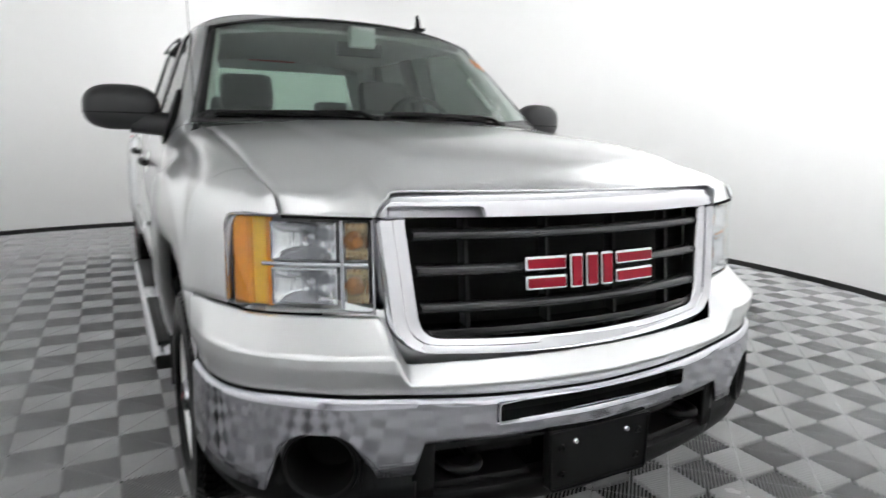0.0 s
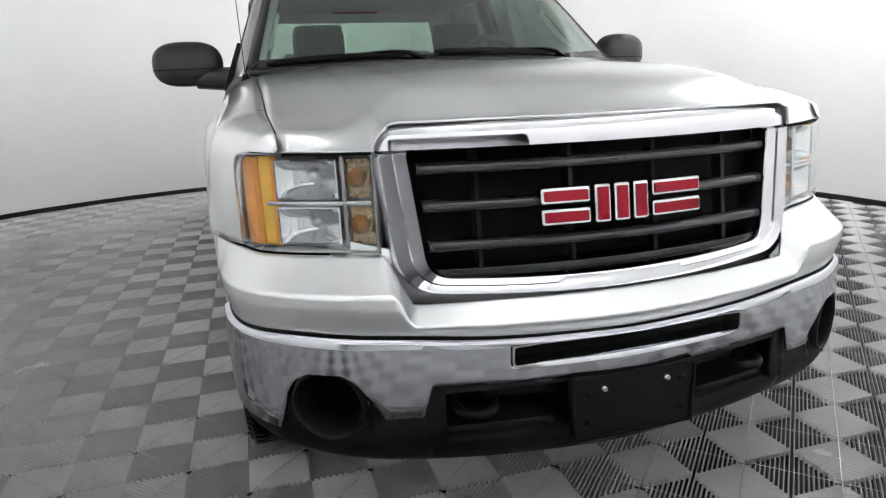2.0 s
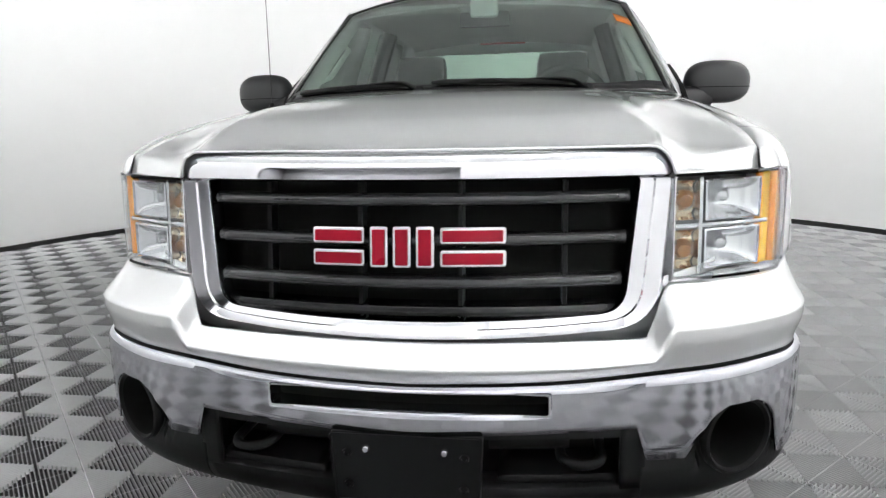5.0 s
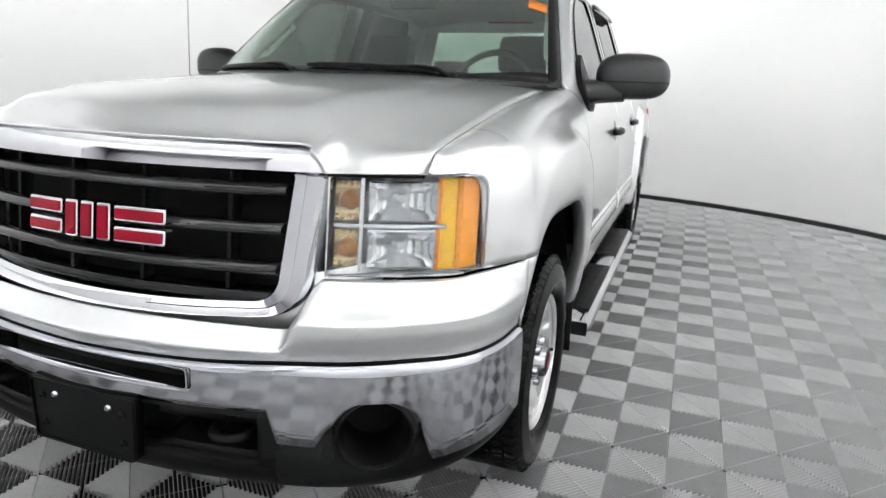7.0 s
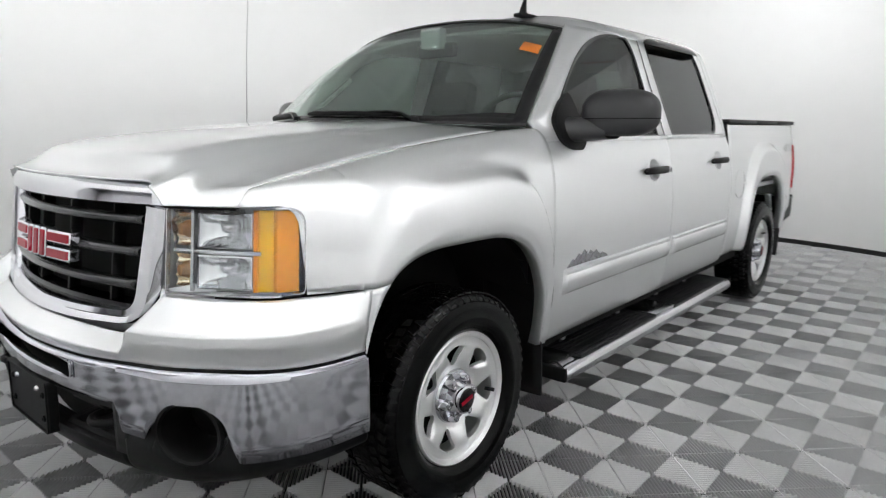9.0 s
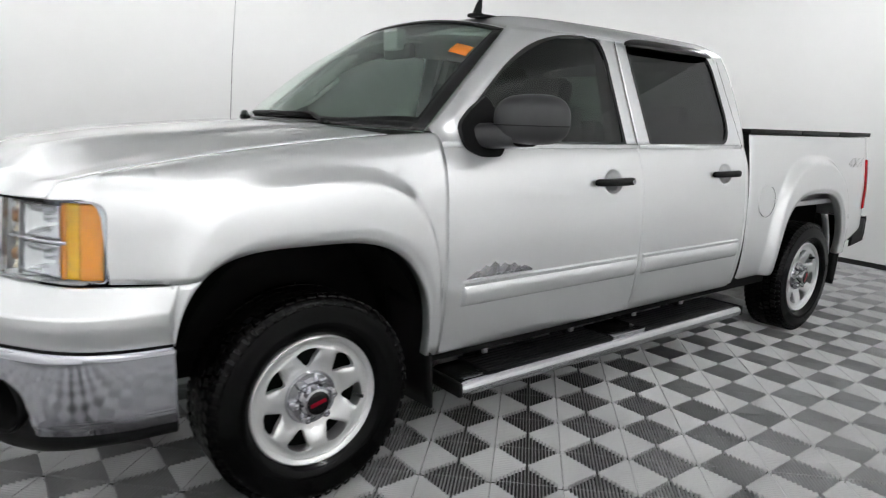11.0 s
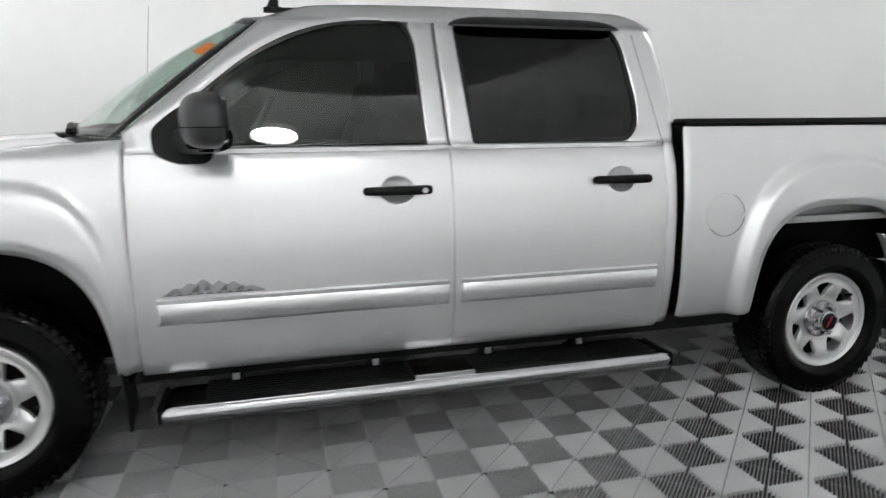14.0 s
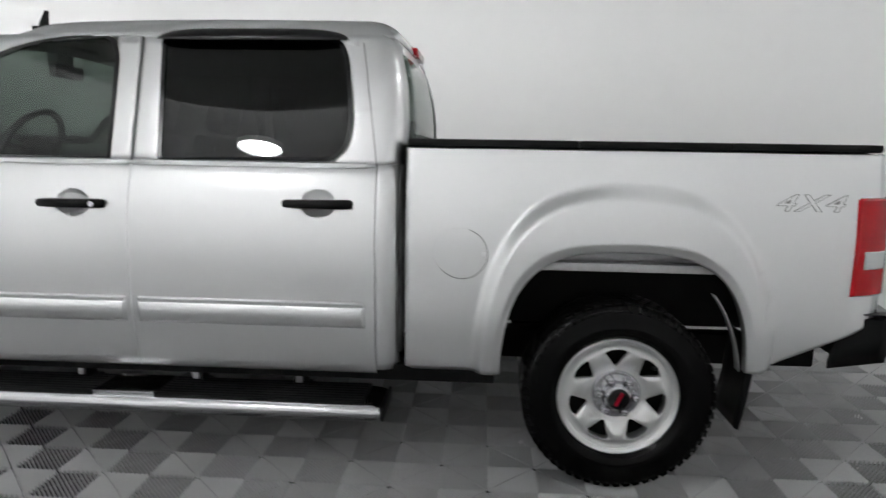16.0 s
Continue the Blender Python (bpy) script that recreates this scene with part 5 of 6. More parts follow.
# ---- truck: underside, steps, flaps ----
def underside():
    Geo().box((-0.80, 0.50, 0.46), (0.80, 2.82, 0.56), ch=0.02).make("floor_pan", UNDERSHADE, truck, "black floor pan")
    Geo().box((-0.56, -0.62, 0.50), (0.56, 0.52, 1.06), ch=0.03).make("engine_bay", UNDERSHADE, truck, "dark engine bay")
    Geo().box((-0.62, 2.90, 0.58), (0.62, 4.50, 0.86), ch=0.03).make("bed_underside", UNDERSHADE, truck, "dark underside of the bed")
    for y in (HUB_F, HUB_R):
        Geo().tube([(-0.78, y, HUBZ), (-0.2, y, HUBZ), (0.2, y, HUBZ), (0.78, y, HUBZ)], [0.05, 0.06, 0.06, 0.05], n=12).make("axle", UNDERSHADE, truck)
    for s in (1, -1):
        Geo().box((min(s * 0.40, s * 0.50), -0.70, 0.38), (max(s * 0.40, s * 0.50), 4.6, 0.52), ch=0.015).make("frame_rail", UNDERSHADE, truck, "black frame rail")
        P = []
        for i in range(21):
            a = math.pi * i / 20
            P.append([(s * x, HUB_F + 0.49 * math.cos(a), 0.40 + 0.58 * math.sin(a)) for x in (0.54, 0.70, 0.92)])
        Geo().grid(P).make("wheel_housing", UNDERSHADE, truck, "black wheel housing")
        Geo().box((min(s * 0.70, s * 0.90), 0.52, 0.40), (max(s * 0.70, s * 0.90), 3.17, 0.47), ch=0.01).make("rocker_underside", UNDERSHADE, truck)
    for s in (1, -1):
        # bed floor edge and inner wheel-arch panels
        Geo().box((min(s * 0.62, s * 0.90), 3.12, 0.868), (max(s * 0.62, s * 0.90), 4.2, 0.900), ch=0.004).make("bed_sill", LINER, truck, "bright bed floor edge seen over the rear wheel")
        P = []
        for z in lin(0.885, 1.0, 4):
            P.append([(s * 0.845, y, z) for y in lin(3.22, 4.12, 8)])
        Geo().grid(P, flip=s > 0).make("inner_arch", LINER, truck, "bare inner wheel-arch panel", solid=0.004)
        P = []
        for a in lin(0.12, 0.72, 9):
            P.append([(s * x, HUB_R + 0.468 * math.cos(a), 0.42 + 0.55 * math.sin(a)) for x in (0.895, 0.875, 0.862, 0.85)])
        Geo().grid(P, flip=s < 0).make("arch_brace", PAINT, truck, "pale rear arch brace", solid=0.004)
        # mud flaps
        for yy, zt, zb, lean in ((0.450, 0.70, 0.235, 0.03), (4.145, 0.62, 0.275, -0.05)):
            P = []
            for z in lin(zb, zt, 8):
                q = (zt - z) / (zt - zb)
                P.append([(s * x, yy + lean * q + 0.012 * math.sin(2.5 * q) - (0.10 * (0.955 - x) if yy < 1 else 0.0), z) for x in lin(0.70, 0.955, 7)])
            Geo().grid(P, flip=s < 0).make("mud_flap", BLACK, truck, "black rubber mud flap", solid=0.012, offset=0.0)
    # running boards
    for s in (1, -1):
        rb = new("running_board")
        rb.parent = truck
        rb["label"] = "chrome-edged running board with black treads"
        y0, y1 = 0.60, 2.73
        P = []
        for y in [y0, y0 + 0.006, y0 + 0.02] + lin(y0 + 0.04, y1 - 0.04, 16) + [y1 - 0.02, y1 - 0.006, y1]:
            e = min(y - y0, y1 - y)
            k = 0.55 + 0.45 * min(1, e / 0.04) ** 0.5
            row = []
            for i in range(14):
                a = -0.65 * math.pi + i / 13 * 1.35 * math.pi
                row.append((s * (0.986 + 0.032 * k * math.cos(a)), y, 0.297 + 0.033 * k * math.sin(a)))
            row.append((s * 0.93, y, 0.298 + 0.036 * k))
            row.append((s * 0.79, y, 0.294 + 0.036 * k))
            row.append((s * 0.76, y, 0.275))
            row.append((s * 0.93, y, 0.265))
            P.append(row)
        g = Geo().grid(P, flip=s < 0, cv=True)
        k = len(g.v)
        m = len(P[0])
        g.f += [tuple(range(m)), tuple(range(k - m, k))]
        g.m += [0, 0]
        g.make("step_tube", SATIN, rb, "brushed bright step tube", fix=True)
        for e0, e1 in ((y0 - 0.016, y0 + 0.004), (y1 - 0.004, y1 + 0.012)):
            Geo().box((min(s * 0.77, s * 1.008), e0, 0.268), (max(s * 0.77, s * 1.008), e1, 0.328), ch=0.009).make("end_cap", BLACK, rb, "black plastic end cap")
        for a, b in ((0.75, 1.555), (1.815, 2.66)):
            pad = Geo().box((min(s * 0.785, s * 0.990), a, 0.327), (max(s * 0.785, s * 0.990), b, 0.3415), ch=0.004).make("tread_pad", BLACK, rb, "black ribbed tread pad")
            for x in lin(0.80, 0.975, 8):
                Geo().box((min(s * (x - 0.006), s * (x + 0.006)), a + 0.01, 0.3385), (max(s * (x - 0.006), s * (x + 0.006)), b - 0.01, 0.344), ch=0.0015).make("tread_rib", BLACK, pad)
        Geo().box((min(s * 0.79, s * 0.986), 1.558, 0.325), (max(s * 0.79, s * 0.986), 1.812, 0.3455), ch=0.004).make("step_joint", SATIN, rb, "bright plate between the treads")
        for y in (0.86, 1.42, 1.92, 2.36):
            g = Geo().box((min(s * 0.72, s * 0.80), y - 0.03, 0.285), (max(s * 0.72, s * 0.80), y + 0.03, 0.325), ch=0.004)
            g.box((min(s * 0.77, s * 0.83), y - 0.028, 0.32), (max(s * 0.77, s * 0.83), y + 0.028, 0.45), ch=0.004)
            br = g.make("step_bracket", BLACK, rb, "black step bracket")
            Geo().box((min(s * 0.826, s * 0.842), y - 0.014, 0.352), (max(s * 0.826, s * 0.842), y + 0.014, 0.382), ch=0.005).make("bracket_bolt", LINER, br, "dull bright bolt head")
    # tailgate and rear bumper
    g = Geo().grid([[(x, 4.60 + 0.012 * (1 - (x / 0.83) ** 2), z) for z in lin(0.72, 1.33, 8)] for x in lin(-0.83, 0.83, 12)])
    g.make("tailgate", PAINT, truck, "silver tailgate", solid=0.04)
    P = []
    for u in lin(-1, 1, 31):
        y = 4.76 - 0.10 * abs(u) ** 3
        wx = 0.915 * u
        P.append([(wx, y - 0.10 - 0.12 * abs(u) ** 6, 0.735), (wx, y - 0.01, 0.735), (wx, y, 0.72), (wx, y, 0.60), (wx, y - 0.02, 0.56), (wx * 0.97, y - 0.10, 0.54)])
    Geo().grid(P, flip=False).make("rear_bumper", GREYPLASTIC, truck, "dark satin rear step bumper", solid=0.006)
    for s in (1, -1):
        P = []
        for q in lin(0, 1, 8):
            y = mix(4.44, 4.64, q)
            zt, zb = mix(0.575, 0.715, min(1, q * 3.5)), mix(0.515, 0.55, q)
            P.append([(s * (0.905 + 0.012 * q), y, mix(zb, zt, r)) for r in (0, 0.5, 1)] + [(s * 0.80, y, zt)])
        Geo().grid(P, flip=s < 0).make("bumper_end", BLACK, truck, "black rear bumper end cap", solid=0.01)
    # cover over the bed
    Geo().box((-0.80, 2.815, 1.325), (0.80, 4.56, 1.348), ch=0.006).make("bed_cover", BLACK, truck, "flat black cover over the bed")


underside()


# ---- truck: mirrors, wipers, aerial, visors, decals ----
def door_mirror(s):
    m = new("door_mirror")
    m.parent = truck
    m["label"] = "large charcoal plastic door mirror"
    # sail base on the door
    out = rounded([(0.640, 1.248), (0.632, 1.335), (0.70, 1.395), (0.80, 1.455), (0.86, 1.30), (0.83, 1.212), (0.72, 1.212)], 0.03)
    Geo().prism(out, lambda a, b, d: (s * (glass_x(max(b, 1.25)) + 0.004 - 0.02 + d), a, b), 0.034).make("mirror_base", BLACK, m, "black mirror base", fix=True)
    # arm
    rows = []
    for q in lin(0, 1, 8):
        c = (mix(0.865, 1.04, q), mix(0.775, 0.842, q), mix(1.292, 1.302, q))
        a, b = mix(0.095, 0.078, q ** 0.6), mix(0.056, 0.046, q ** 0.5)
        rows.append([(s * c[0], c[1] + a * math.copysign(abs(math.cos(t)) ** 0.7, math.cos(t)), c[2] + b * math.copysign(abs(math.sin(t)) ** 0.7, math.sin(t))) for t in [2 * math.pi * k / 16 for k in range(16)]])
    Geo().grid(rows, cv=True, flip=s < 0).make("mirror_arm", MIRRORCAP, m, fix=True)
    # housing: a rounded shell, upper cap and lower bowl
    P = []
    for i in range(25):
        v = i / 24
        row = []
        for k in range(28):
            t = 2 * math.pi * k / 28
            a = math.pi * (v - 0.5)
            ca, sa = math.cos(a), math.sin(a)
            ex = 0.66
            cx = math.copysign(abs(math.cos(t)) ** ex, math.cos(t)) * max(0, ca) ** ex
            cy = math.copysign(abs(math.sin(t)) ** 0.8, math.sin(t)) * max(0, ca) ** 0.6
            cz = math.copysign(abs(sa) ** (0.85 if sa > 0 else 0.75), sa)
            x = 1.070 + 0.149 * cx
            y = 0.825 + (0.092 if cy < 0 else 0.046) * cy + 0.22 * (x - 0.97)
            z = 1.362 + 0.094 * cz
            row.append((x, y, z))
        P.append(row)
    Geo().grid([[(s * x, y, z) for x, y, z in r] for r in P], cv=True, flip=s < 0).make("mirror_housing", MIRRORCAP, m, fix=True)
    P = []
    for i in range(29):
        t = 2 * math.pi * i / 28
        cx, cz = math.copysign(abs(math.cos(t)) ** 0.55, math.cos(t)), math.copysign(abs(math.sin(t)) ** 0.6, math.sin(t))
        row = []
        for r in (1.0, 0.97, 0.93, 0.02):
            x = 1.058 + 0.112 * cx * r
            row.append((s * x, 0.825 + 0.22 * (x - 0.97) + (0.045 if r > 0.95 else 0.040), 1.362 + 0.080 * cz * r))
        P.append(row)
    Geo().grid(P, flip=s > 0).make("mirror_glass", MIRRORGLASS, m, "mirror glass", fix=True)
    # joint line between cap and bowl
    P = []
    for k in range(29):
        t = 2 * math.pi * k / 28
        cx, cy = math.copysign(abs(math.cos(t)) ** 0.66, math.cos(t)), math.copysign(abs(math.sin(t)) ** 0.8, math.sin(t))
        x = 1.070 + 0.1495 * cx
        y = 0.825 + (0.0925 if cy < 0 else 0.0465) * cy + 0.22 * (x - 0.97)
        P.append([(s * x, y, 1.337), (s * x, y, 1.3405)])
    Geo().grid(P, cu=False, flip=s > 0).make("mirror_joint", UNDERSHADE, m, solid=0.001, offset=1)


door_mirror(1)
door_mirror(-1)


def wiper(x0, x1, label):
    w = new("wiper")
    w.parent = truck
    w["label"] = label
    def on(x, v, o):
        return ws_point(x / mix(0.838, 0.684, v), v, o)
    pv = Vector(on(x0, 0.0, 0.01))
    knee = Vector(on(mix(x0, x1, 0.22), 0.050, 0.020))
    tip = Vector(on(mix(x0, x1, 0.62), 0.045, 0.018))
    Geo().tube([pv, mix(pv, knee, 0.5) + Vector((0, 0, 0.012)), knee, mix(knee, tip, 0.5), tip], [0.016, 0.015, 0.012, 0.009, 0.006], n=8, flat=0.6).make("wiper_arm", GLOSSBLACK, w)
    pts = [Vector(on(mix(x0, x1, q), 0.040 + 0.012 * q, 0.010 + 0.003 * math.sin(math.pi * (q - 0.1) / 0.95))) for q in lin(0.12, 1.05, 12)]
    Geo().tube(pts, [0.004] + [0.008] * 10 + [0.004], n=8, flat=1.3).make("wiper_blade", BLACK, w)
    Geo().lathe([(0.0, 0.02), (0.013, 0.018), (0.017, 0.0)], pv, n=14, axis="z").make("wiper_pivot", BLACK, w)


wiper(0.47, -0.10, "black windscreen wiper")
wiper(-0.17, -0.72, "black windscreen wiper")


def window_visor(s):
    """Smoked rain guard over the rear door's window."""
    P = []
    for t in [-1, -0.985, -0.96, -0.92] + lin(-0.86, 0.86, 18) + [0.92, 0.96, 0.985, 1]:
        y = 2.168 + 0.388 * t
        k = max(0.0, 1 - abs(t) ** 7) ** 0.7
        zt = mix(1.748, 1.787 - 0.004 * t * t, k)
        zb = 1.738 + 0.006 * (1 - k)
        P.append([(s * (glass_x(z) + o), y, z) for z, o in ((zt, 0.006), (zt - 0.006 * k, 0.008 + 0.010 * k), (mix(zb, zt, 0.45), 0.010 + 0.022 * k), (zb, 0.010 + 0.026 * k))])
    Geo().grid(P, flip=s < 0).make("window_visor", GLOSSBLACK, truck, "smoked black rain guard over the rear window", solid=0.003)


window_visor(1)
window_visor(-1)

# mast aerial on the passenger's fender
AER = new("mast_aerial")
AER.parent = truck
AER["label"] = "thin grey mast aerial"
Geo().lathe([(0.0, 0.035), (0.010, 0.035), (0.013, 0.02), (0.020, 0.006), (0.026, 0.0)], (-0.835, 0.345, 1.268), n=16, axis="z").make("aerial_base", BLACK, AER, fix=True)
Geo().tube([(-0.835, 0.345, 1.29), (-0.842, 0.37, 1.65), (-0.852, 0.41, 2.05)], [0.0020, 0.0015, 0.0011], n=6).make("aerial_rod", GREYPLASTIC, AER)


def decals():
    # mountain badge over the moulding
    for s in (1, -1):
        base = [(0.0, 0.0), (0.30, 0.0), (0.30, 0.008), (0.262, 0.030), (0.238, 0.022), (0.212, 0.052), (0.190, 0.040), (0.166, 0.058), (0.148, 0.040), (0.122, 0.070), (0.098, 0.046), (0.082, 0.056), (0.055, 0.030), (0.040, 0.036), (0.012, 0.010)]
        poly = [(0.632 + 1.2 * a, 0.740 + 0.85 * b) for a, b in base]
        Geo().prism(poly, lambda a, b, d: (s * (side_x(b) + 0.0025 - d), a, b), 0.004).make("mountain_badge", SATIN, truck, "bright badge shaped like a mountain ridge", fix=True)
        for k, (a, b, c, e) in enumerate(((0.665, 0.752, 0.690, 0.762), (0.715, 0.752, 0.742, 0.786), (0.755, 0.756, 0.772, 0.796), (0.80, 0.752, 0.822, 0.782), (0.845, 0.752, 0.872, 0.772))):
            a, c, e = 0.632 + 1.2 * (a - 0.632), 0.632 + 1.2 * (c - 0.632), b + 0.85 * (e - b)
            Geo().prism([(a, b), (c, b), (mix(a, c, 0.9), e), (mix(a, c, 0.65), mix(b, e, 0.6))], lambda p, q, d: (s * (side_x(q) + 0.0045 - d), p, q), 0.002).make("ridge_shade", DARKRIDGE, truck, "grey ridge on the badge", fix=True)
        for k in range(9):
            a = 0.652 + 0.0345 * k
            Geo().prism([(a, 0.7425), (a + 0.017, 0.7425), (a + 0.017, 0.7485), (a, 0.7485)], lambda p, q, d: (s * (side_x(q) + 0.0048 - d), p, q), 0.002).make("badge_bar", DECAL, truck, "plain dark bar under the ridge badge", fix=True)
        # outlined lettering on the bed
        for k, (mm, off, out) in enumerate(((DECAL, 0.0022, 0.0019), (PAINT, 0.0032, 0.0))):
            cu = bpy.data.curves.new("bed_lettering", "FONT")
            cu.body = "4X4"
            cu.size = 0.088
            cu.extrude = 0.0005
            cu.offset = out
            cu.shear = 0.35
            cu.space_character = 1.12
            cu.materials.append(mm)
            ob = new("bed_lettering", cu)
            ob.parent = truck
            ob["label"] = "grey-outlined 4X4 lettering on the bed side"
            x = bed_x(1.118) + off
            ob.matrix_basis = Matrix.Translation((s * x, 4.18 if s > 0 else 4.44, 1.118)) @ pose(0, 0, 0, 83, 0, 90 * s) @ Matrix.Diagonal((1.5, 1, 1, 1))


decals()


# ---- truck: cabin ----
def cabin():
    d = Geo()
    P = []
    for u in lin(-1, 1, 25):
        hump = 0.055 * math.exp(-((u * 0.78 - 0.40) / 0.22) ** 2)
        P.append([(u * 0.78, y, z + (hump if 0.55 < y < 0.9 else 0)) for y, z in ((0.20 + 0.3 * u * u, 1.300), (0.45 + 0.15 * u * u, 1.312), (0.70, 1.305), (0.82, 1.285), (0.90, 1.22), (0.92, 1.08), (0.86, 0.80))])
    d.grid(P)
    d.make("dashboard", DASH, truck, "grey moulded dashboard", solid=0.01)
    # floor, door cards and roof lining
    g = Geo()
    g.box((-0.80, 0.55, 0.56), (0.80, 2.72, 0.62))
    for s in (1, -1):
        g.box((min(s * 0.80, s * 0.86), 0.60, 0.60), (max(s * 0.80, s * 0.86), 2.70, 1.235), ch=0.01)
    g.make("cabin_lining", DARKTRIM, truck, "dark lower cabin lining")
    P = [[(u * 0.64, y, 1.80 - 0.05 * u * u - (0.03 if y > 2.5 or y < 1.05 else 0)) for y in lin(0.98, 2.58, 12)] for u in lin(-1, 1, 11)]
    Geo().grid(P, flip=False).make("roof_lining", HEADLINER, truck, "grey roof lining", solid=0.01)
    for s in (1, -1):
        pts = [(s * mix(0.80, 0.655, q), mix(0.56, 1.05, q), mix(1.30, 1.725, q)) for q in lin(0, 1, 8)]
        Geo().tube(pts, 0.035, n=10).make("pillar_trim", TRIM, truck, "pale inner windscreen pillar trim")
        hp = [(s * mix(0.765, 0.70, q), mix(0.70, 0.94, q), mix(1.40, 1.60, q) - 0.0) for q in (0.0, 1.0)]
        mid = [(s * (mix(0.765, 0.70, q) - 0.045), mix(0.70, 0.94, q) + 0.035, mix(1.40, 1.60, q)) for q in (0.15, 0.5, 0.85)]
        Geo().tube([hp[0]] + mid + [hp[1]], 0.013, n=8).make("grab_handle", TRIM, truck, "pale grab handle")
        pts = [(s * mix(0.80, 0.63, q), 1.70 + 0.04 * q, mix(1.22, 1.74, q)) for q in lin(0, 1, 5)]
        Geo().tube(pts, 0.045, n=8).make("centre_pillar_trim", DARKTRIM, truck)
        # sun visor folded against the roof
        Geo().box((min(s * 0.12, s * 0.56), 0.99, 1.755), (max(s * 0.12, s * 0.56), 1.16, 1.775), ch=0.006).make("sun_visor", TRIM, truck, "pale sun visor")
    # seats
    def seat(x, y, w, rear=False):
        st = new("seat")
        st.parent = truck
        st["label"] = "dark cloth seat with a headrest"
        Geo().box((x - w, y - 0.50, 0.66), (x + w, y, 0.86), ch=0.06).make("cushion", CLOTH, st)
        m = Matrix.Translation((x, y, 0.80)) @ Matrix.Rotation(radians(-14), 4, "X")
        Geo().box((-w, -0.07, 0.0), (w, 0.08, 0.60), ch=0.06, m=m).make("backrest", CLOTH, st)
        if not rear:
            Geo().box((-0.145, -0.07, 0.60), (0.145, 0.05, 0.80), ch=0.05, m=m).make("headrest", CLOTH, st)
            for dx in (-0.06, 0.06):
                Geo().tube([m @ Vector((dx, 0, 0.55)), m @ Vector((dx, 0, 0.66))], 0.007, n=8).make("headrest_post", SATIN, st)
        else:
            Geo().box((-0.13, -0.06, 0.58), (0.13, 0.05, 0.70), ch=0.04, m=m).make("headrest", CLOTH, st)
    seat(0.41, 1.42, 0.25)
    seat(-0.41, 1.42, 0.25)
    for x in (-0.42, 0.42):
        seat(x, 2.50, 0.36, True)
    # steering wheel
    sw = new("steering_wheel")
    sw.parent = truck
    sw["label"] = "dark leather steering wheel"
    m = Matrix.Translation((0.41, 0.97, 1.295)) @ Matrix.Rotation(radians(62), 4, "X")
    pts = [m @ Vector((0.192 * math.cos(2 * math.pi * k / 36), 0.192 * math.sin(2 * math.pi * k / 36), 0)) for k in range(37)]
    Geo().tube(pts, 0.016, n=10, caps=False).make("wheel_rim", DARKTRIM, sw)
    Geo().box((-0.075, -0.07, -0.05), (0.075, 0.06, 0.0), ch=0.02, m=m).make("wheel_hub", DARKTRIM, sw)
    for a in (0.1, math.pi - 0.1, -math.pi / 2):
        Geo().tube([m @ Vector((0.06 * math.cos(a), 0.06 * math.sin(a), -0.02)), m @ Vector((0.185 * math.cos(a), 0.185 * math.sin(a), 0))], 0.014, n=8).make("wheel_spoke", DARKTRIM, sw)
    # inside mirror
    im = new("inside_mirror")
    im.parent = truck
    im["label"] = "dark inside rear-view mirror"
    Geo().box((-0.12, -0.02, -0.035), (0.12, 0.02, 0.035), ch=0.015, m=Matrix.Translation((0.02, 0.92, 1.685))).make("mirror_case", DARKTRIM, im)
    Geo().box((-0.045, 0.86, 1.69), (0.085, 0.92, 1.79), ch=0.015).make("mirror_mount", HEADLINER, im)


cabin()


# ---- the floor: ribbed square tiles of one grey, the ribs turned from tile to tile ----
S = 0.196                            # tile side
OX, OY = 1.189, 0.606                # a corner round which the ribs form diamonds
L = S / math.sqrt(2)
NR = 20                              # ribs to a tile
H = 0.0200                           # rib height


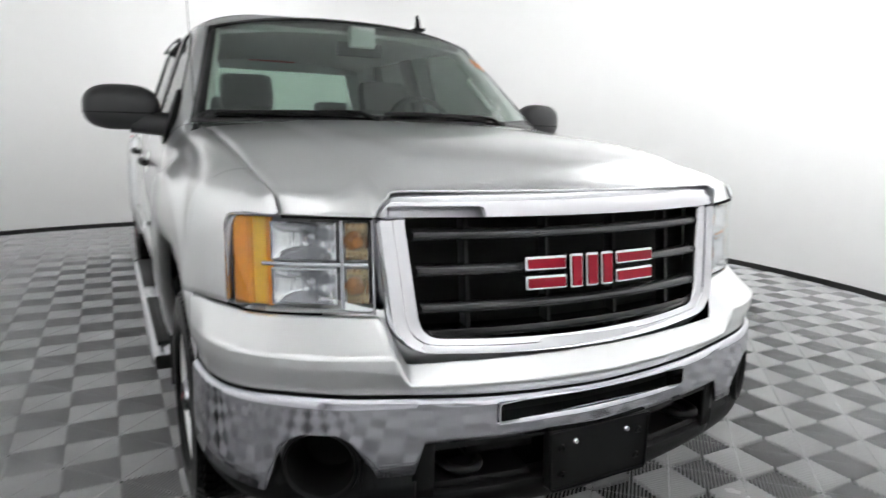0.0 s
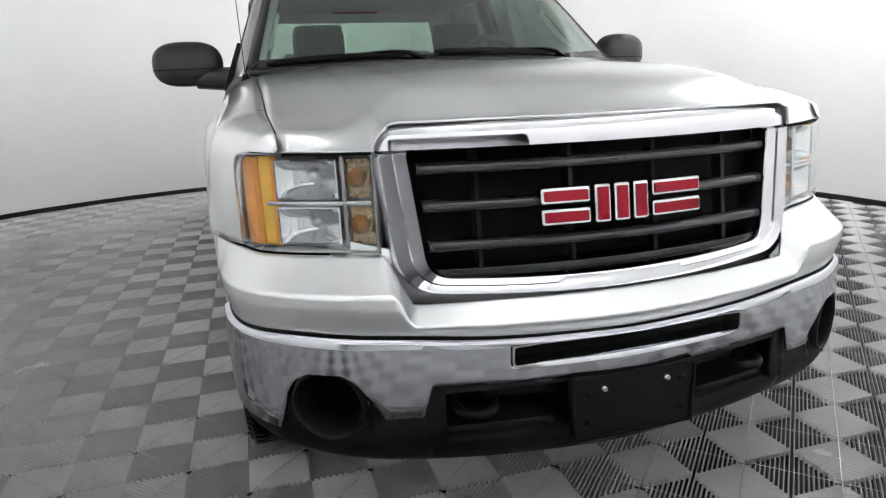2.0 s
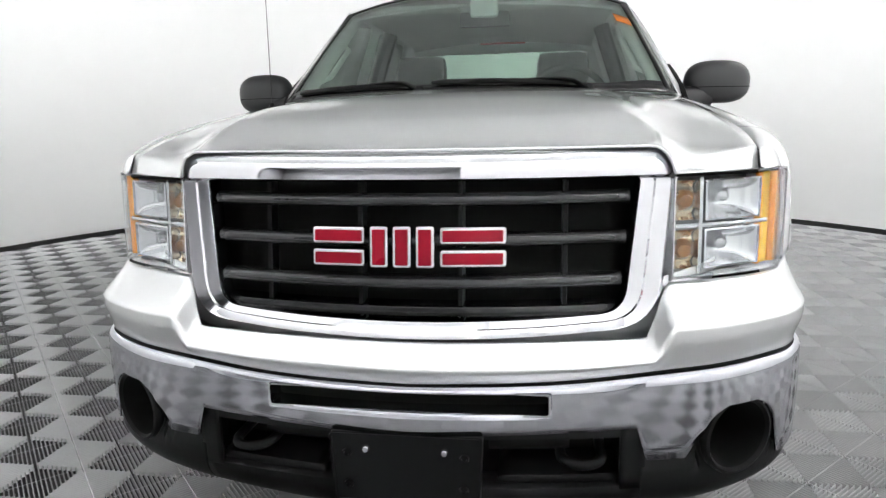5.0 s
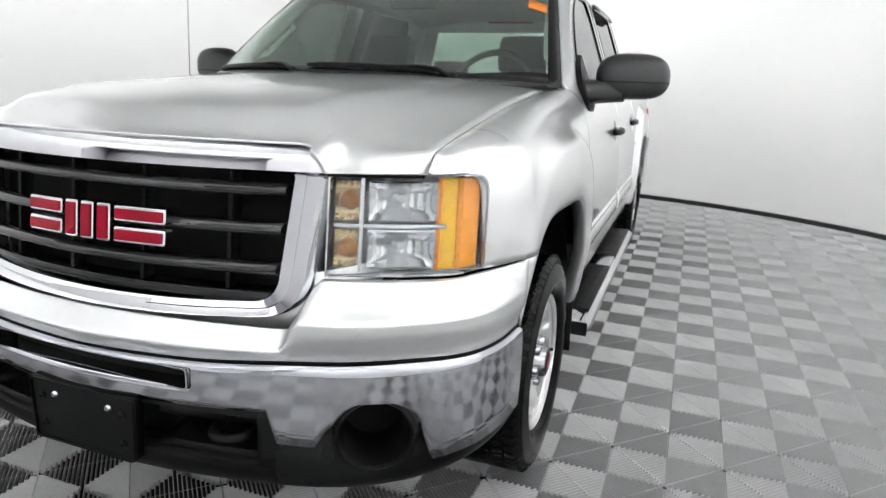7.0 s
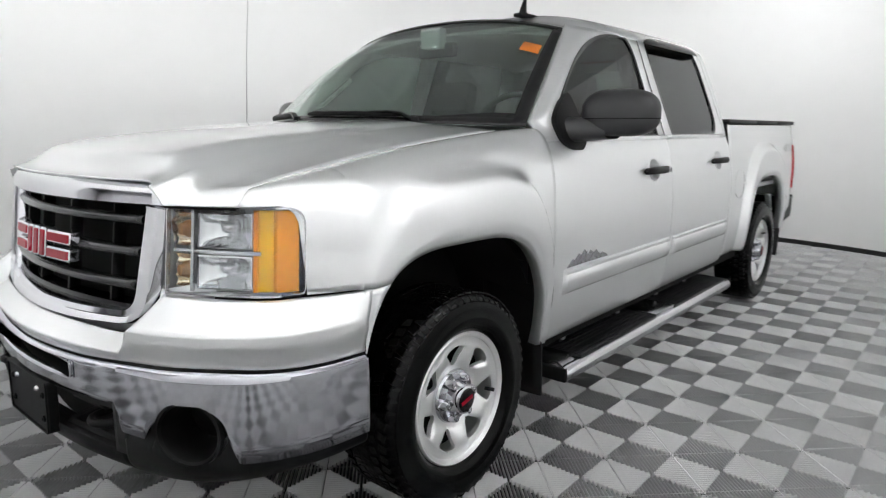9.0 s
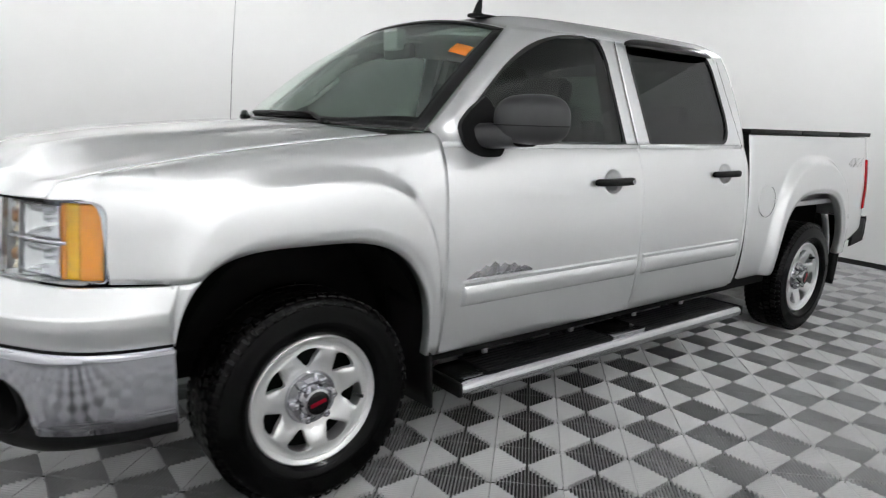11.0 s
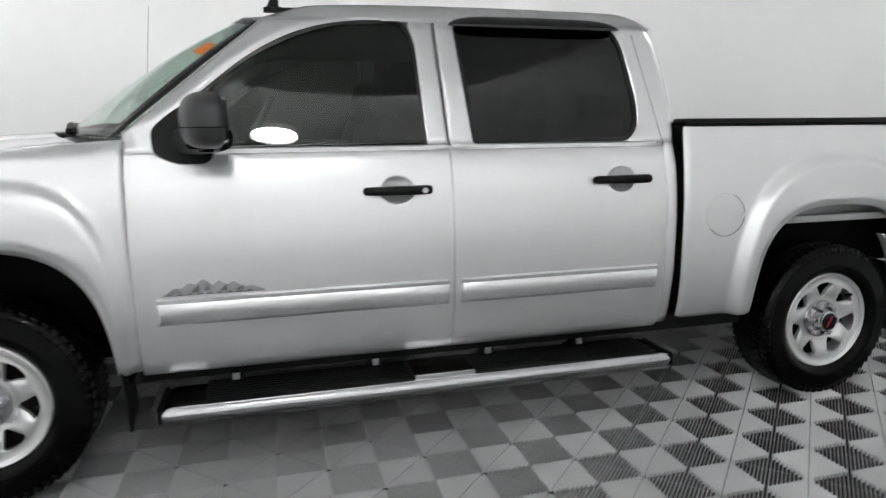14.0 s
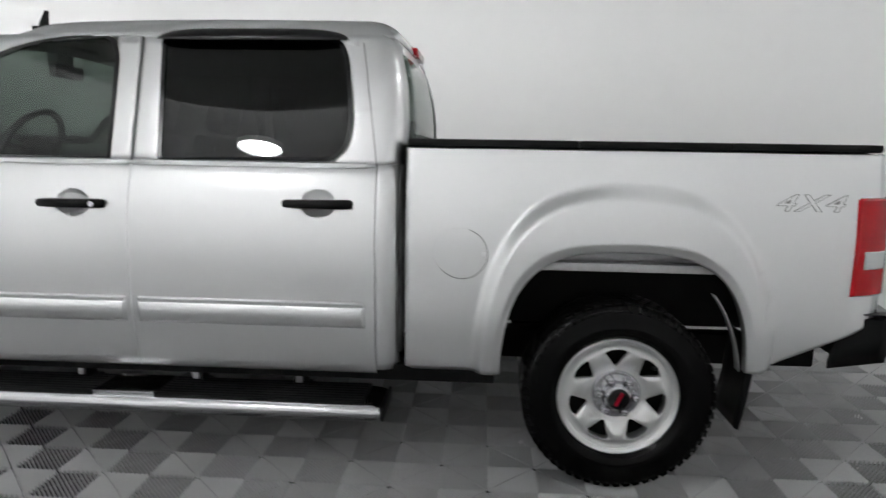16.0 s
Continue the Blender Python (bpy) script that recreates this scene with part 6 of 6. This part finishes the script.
def tile_mesh(direction):
    """Round-backed ribs along one diagonal, cut at the tile's edge, with a bridge across them on the other."""
    V, F = [], []
    da = Vector((1, direction, 0)).normalized()
    db = Vector((-direction, 1, 0)).normalized()
    pitch = 2 * L / NR
    w = pitch * 0.175
    prof = [(-w, -H), (-w * 0.90, -0.0070), (-w * 0.62, -0.0024), (-w * 0.28, -0.0005), (0.0, 0.0), (w * 0.28, -0.0005), (w * 0.62, -0.0024), (w * 0.90, -0.0070), (w, -H)]
    m = len(prof)
    for k in range(NR):
        c = -L + (k + 0.5) * pitch
        ext = L - abs(c) - w
        if ext < 0.006:
            continue
        for a0, a1 in ((-ext, -0.0026), (0.0026, ext)):
            q = len(V)
            for a in (a0, a1):
                for b, z in prof:
                    p = da * a + db * (c + b)
                    V.append((p.x, p.y, z))
            F += [(q + j, q + m + j, q + m + j + 1, q + j + 1) for j in range(m - 1)]
            F += [tuple(q + j for j in range(m)), tuple(q + m + j for j in reversed(range(m)))]
    q = len(V)
    for b, a, z in ((-L * 0.98, -0.0016, -0.0016), (-L * 0.98, 0.0016, -0.0016), (L * 0.98, 0.0016, -0.0016), (L * 0.98, -0.0016, -0.0016)):
        p = da * a + db * b
        V.append((p.x, p.y, z))
    F.append((q, q + 1, q + 2, q + 3))
    return V, F


def build_floor():
    g = Geo()
    g.lathe([(0.0, -0.0215), (RW + 0.1, -0.0215), (RW + 0.1, -0.06), (0.0, -0.06)], (CX, CY, 0), n=96, axis="z")
    floor = tagged(g.make("floor", SUBFLOOR, fix=True), "checkered floor of grey ribbed plastic tiles", "floor", kind="structure")

    def mesh(name, V, F):
        me = bpy.data.meshes.new(name)
        me.from_pydata(V, [], F)
        me.materials.append(TILE)
        me.polygons.foreach_set("use_smooth", [True] * len(me.polygons))
        me.set_sharp_from_angle(angle=radians(50))
        return me
    kinds = {}
    for d in (1, -1):
        V, F = tile_mesh(d)
        kinds[d] = (mesh("floor_tile", V, F), np.array(V), F)
    near = 0
    verts, faces, base = [], [], 0
    for i in range(-45, 35):
        for j in range(-30, 40):
            x, y = OX + (i + 0.5) * S, OY + (j + 0.5) * S
            if math.hypot(x - CX, y - CY) > RW - 0.02 + S * 0.6:
                continue
            me, V, F = kinds[1 if (i + j) % 2 else -1]
            if near < 300 and 0.9 < x < 2.9 and -1.2 < y < 4.7 and math.hypot(x - CX, y - CY) < RW - 0.2:
                ob = new("floor_tile", me)
                ob.parent = floor
                ob.location = (x, y, 0)
                near += 1
            else:
                verts += (V + (x, y, 0)).tolist()
                faces += [tuple(q + base for q in f) for f in F]
                base += len(V)
    ob = new("floor_tiles", mesh("floor_tiles", verts, faces))
    ob.parent = floor
    tagged(ob, kind="stuff")


build_floor()
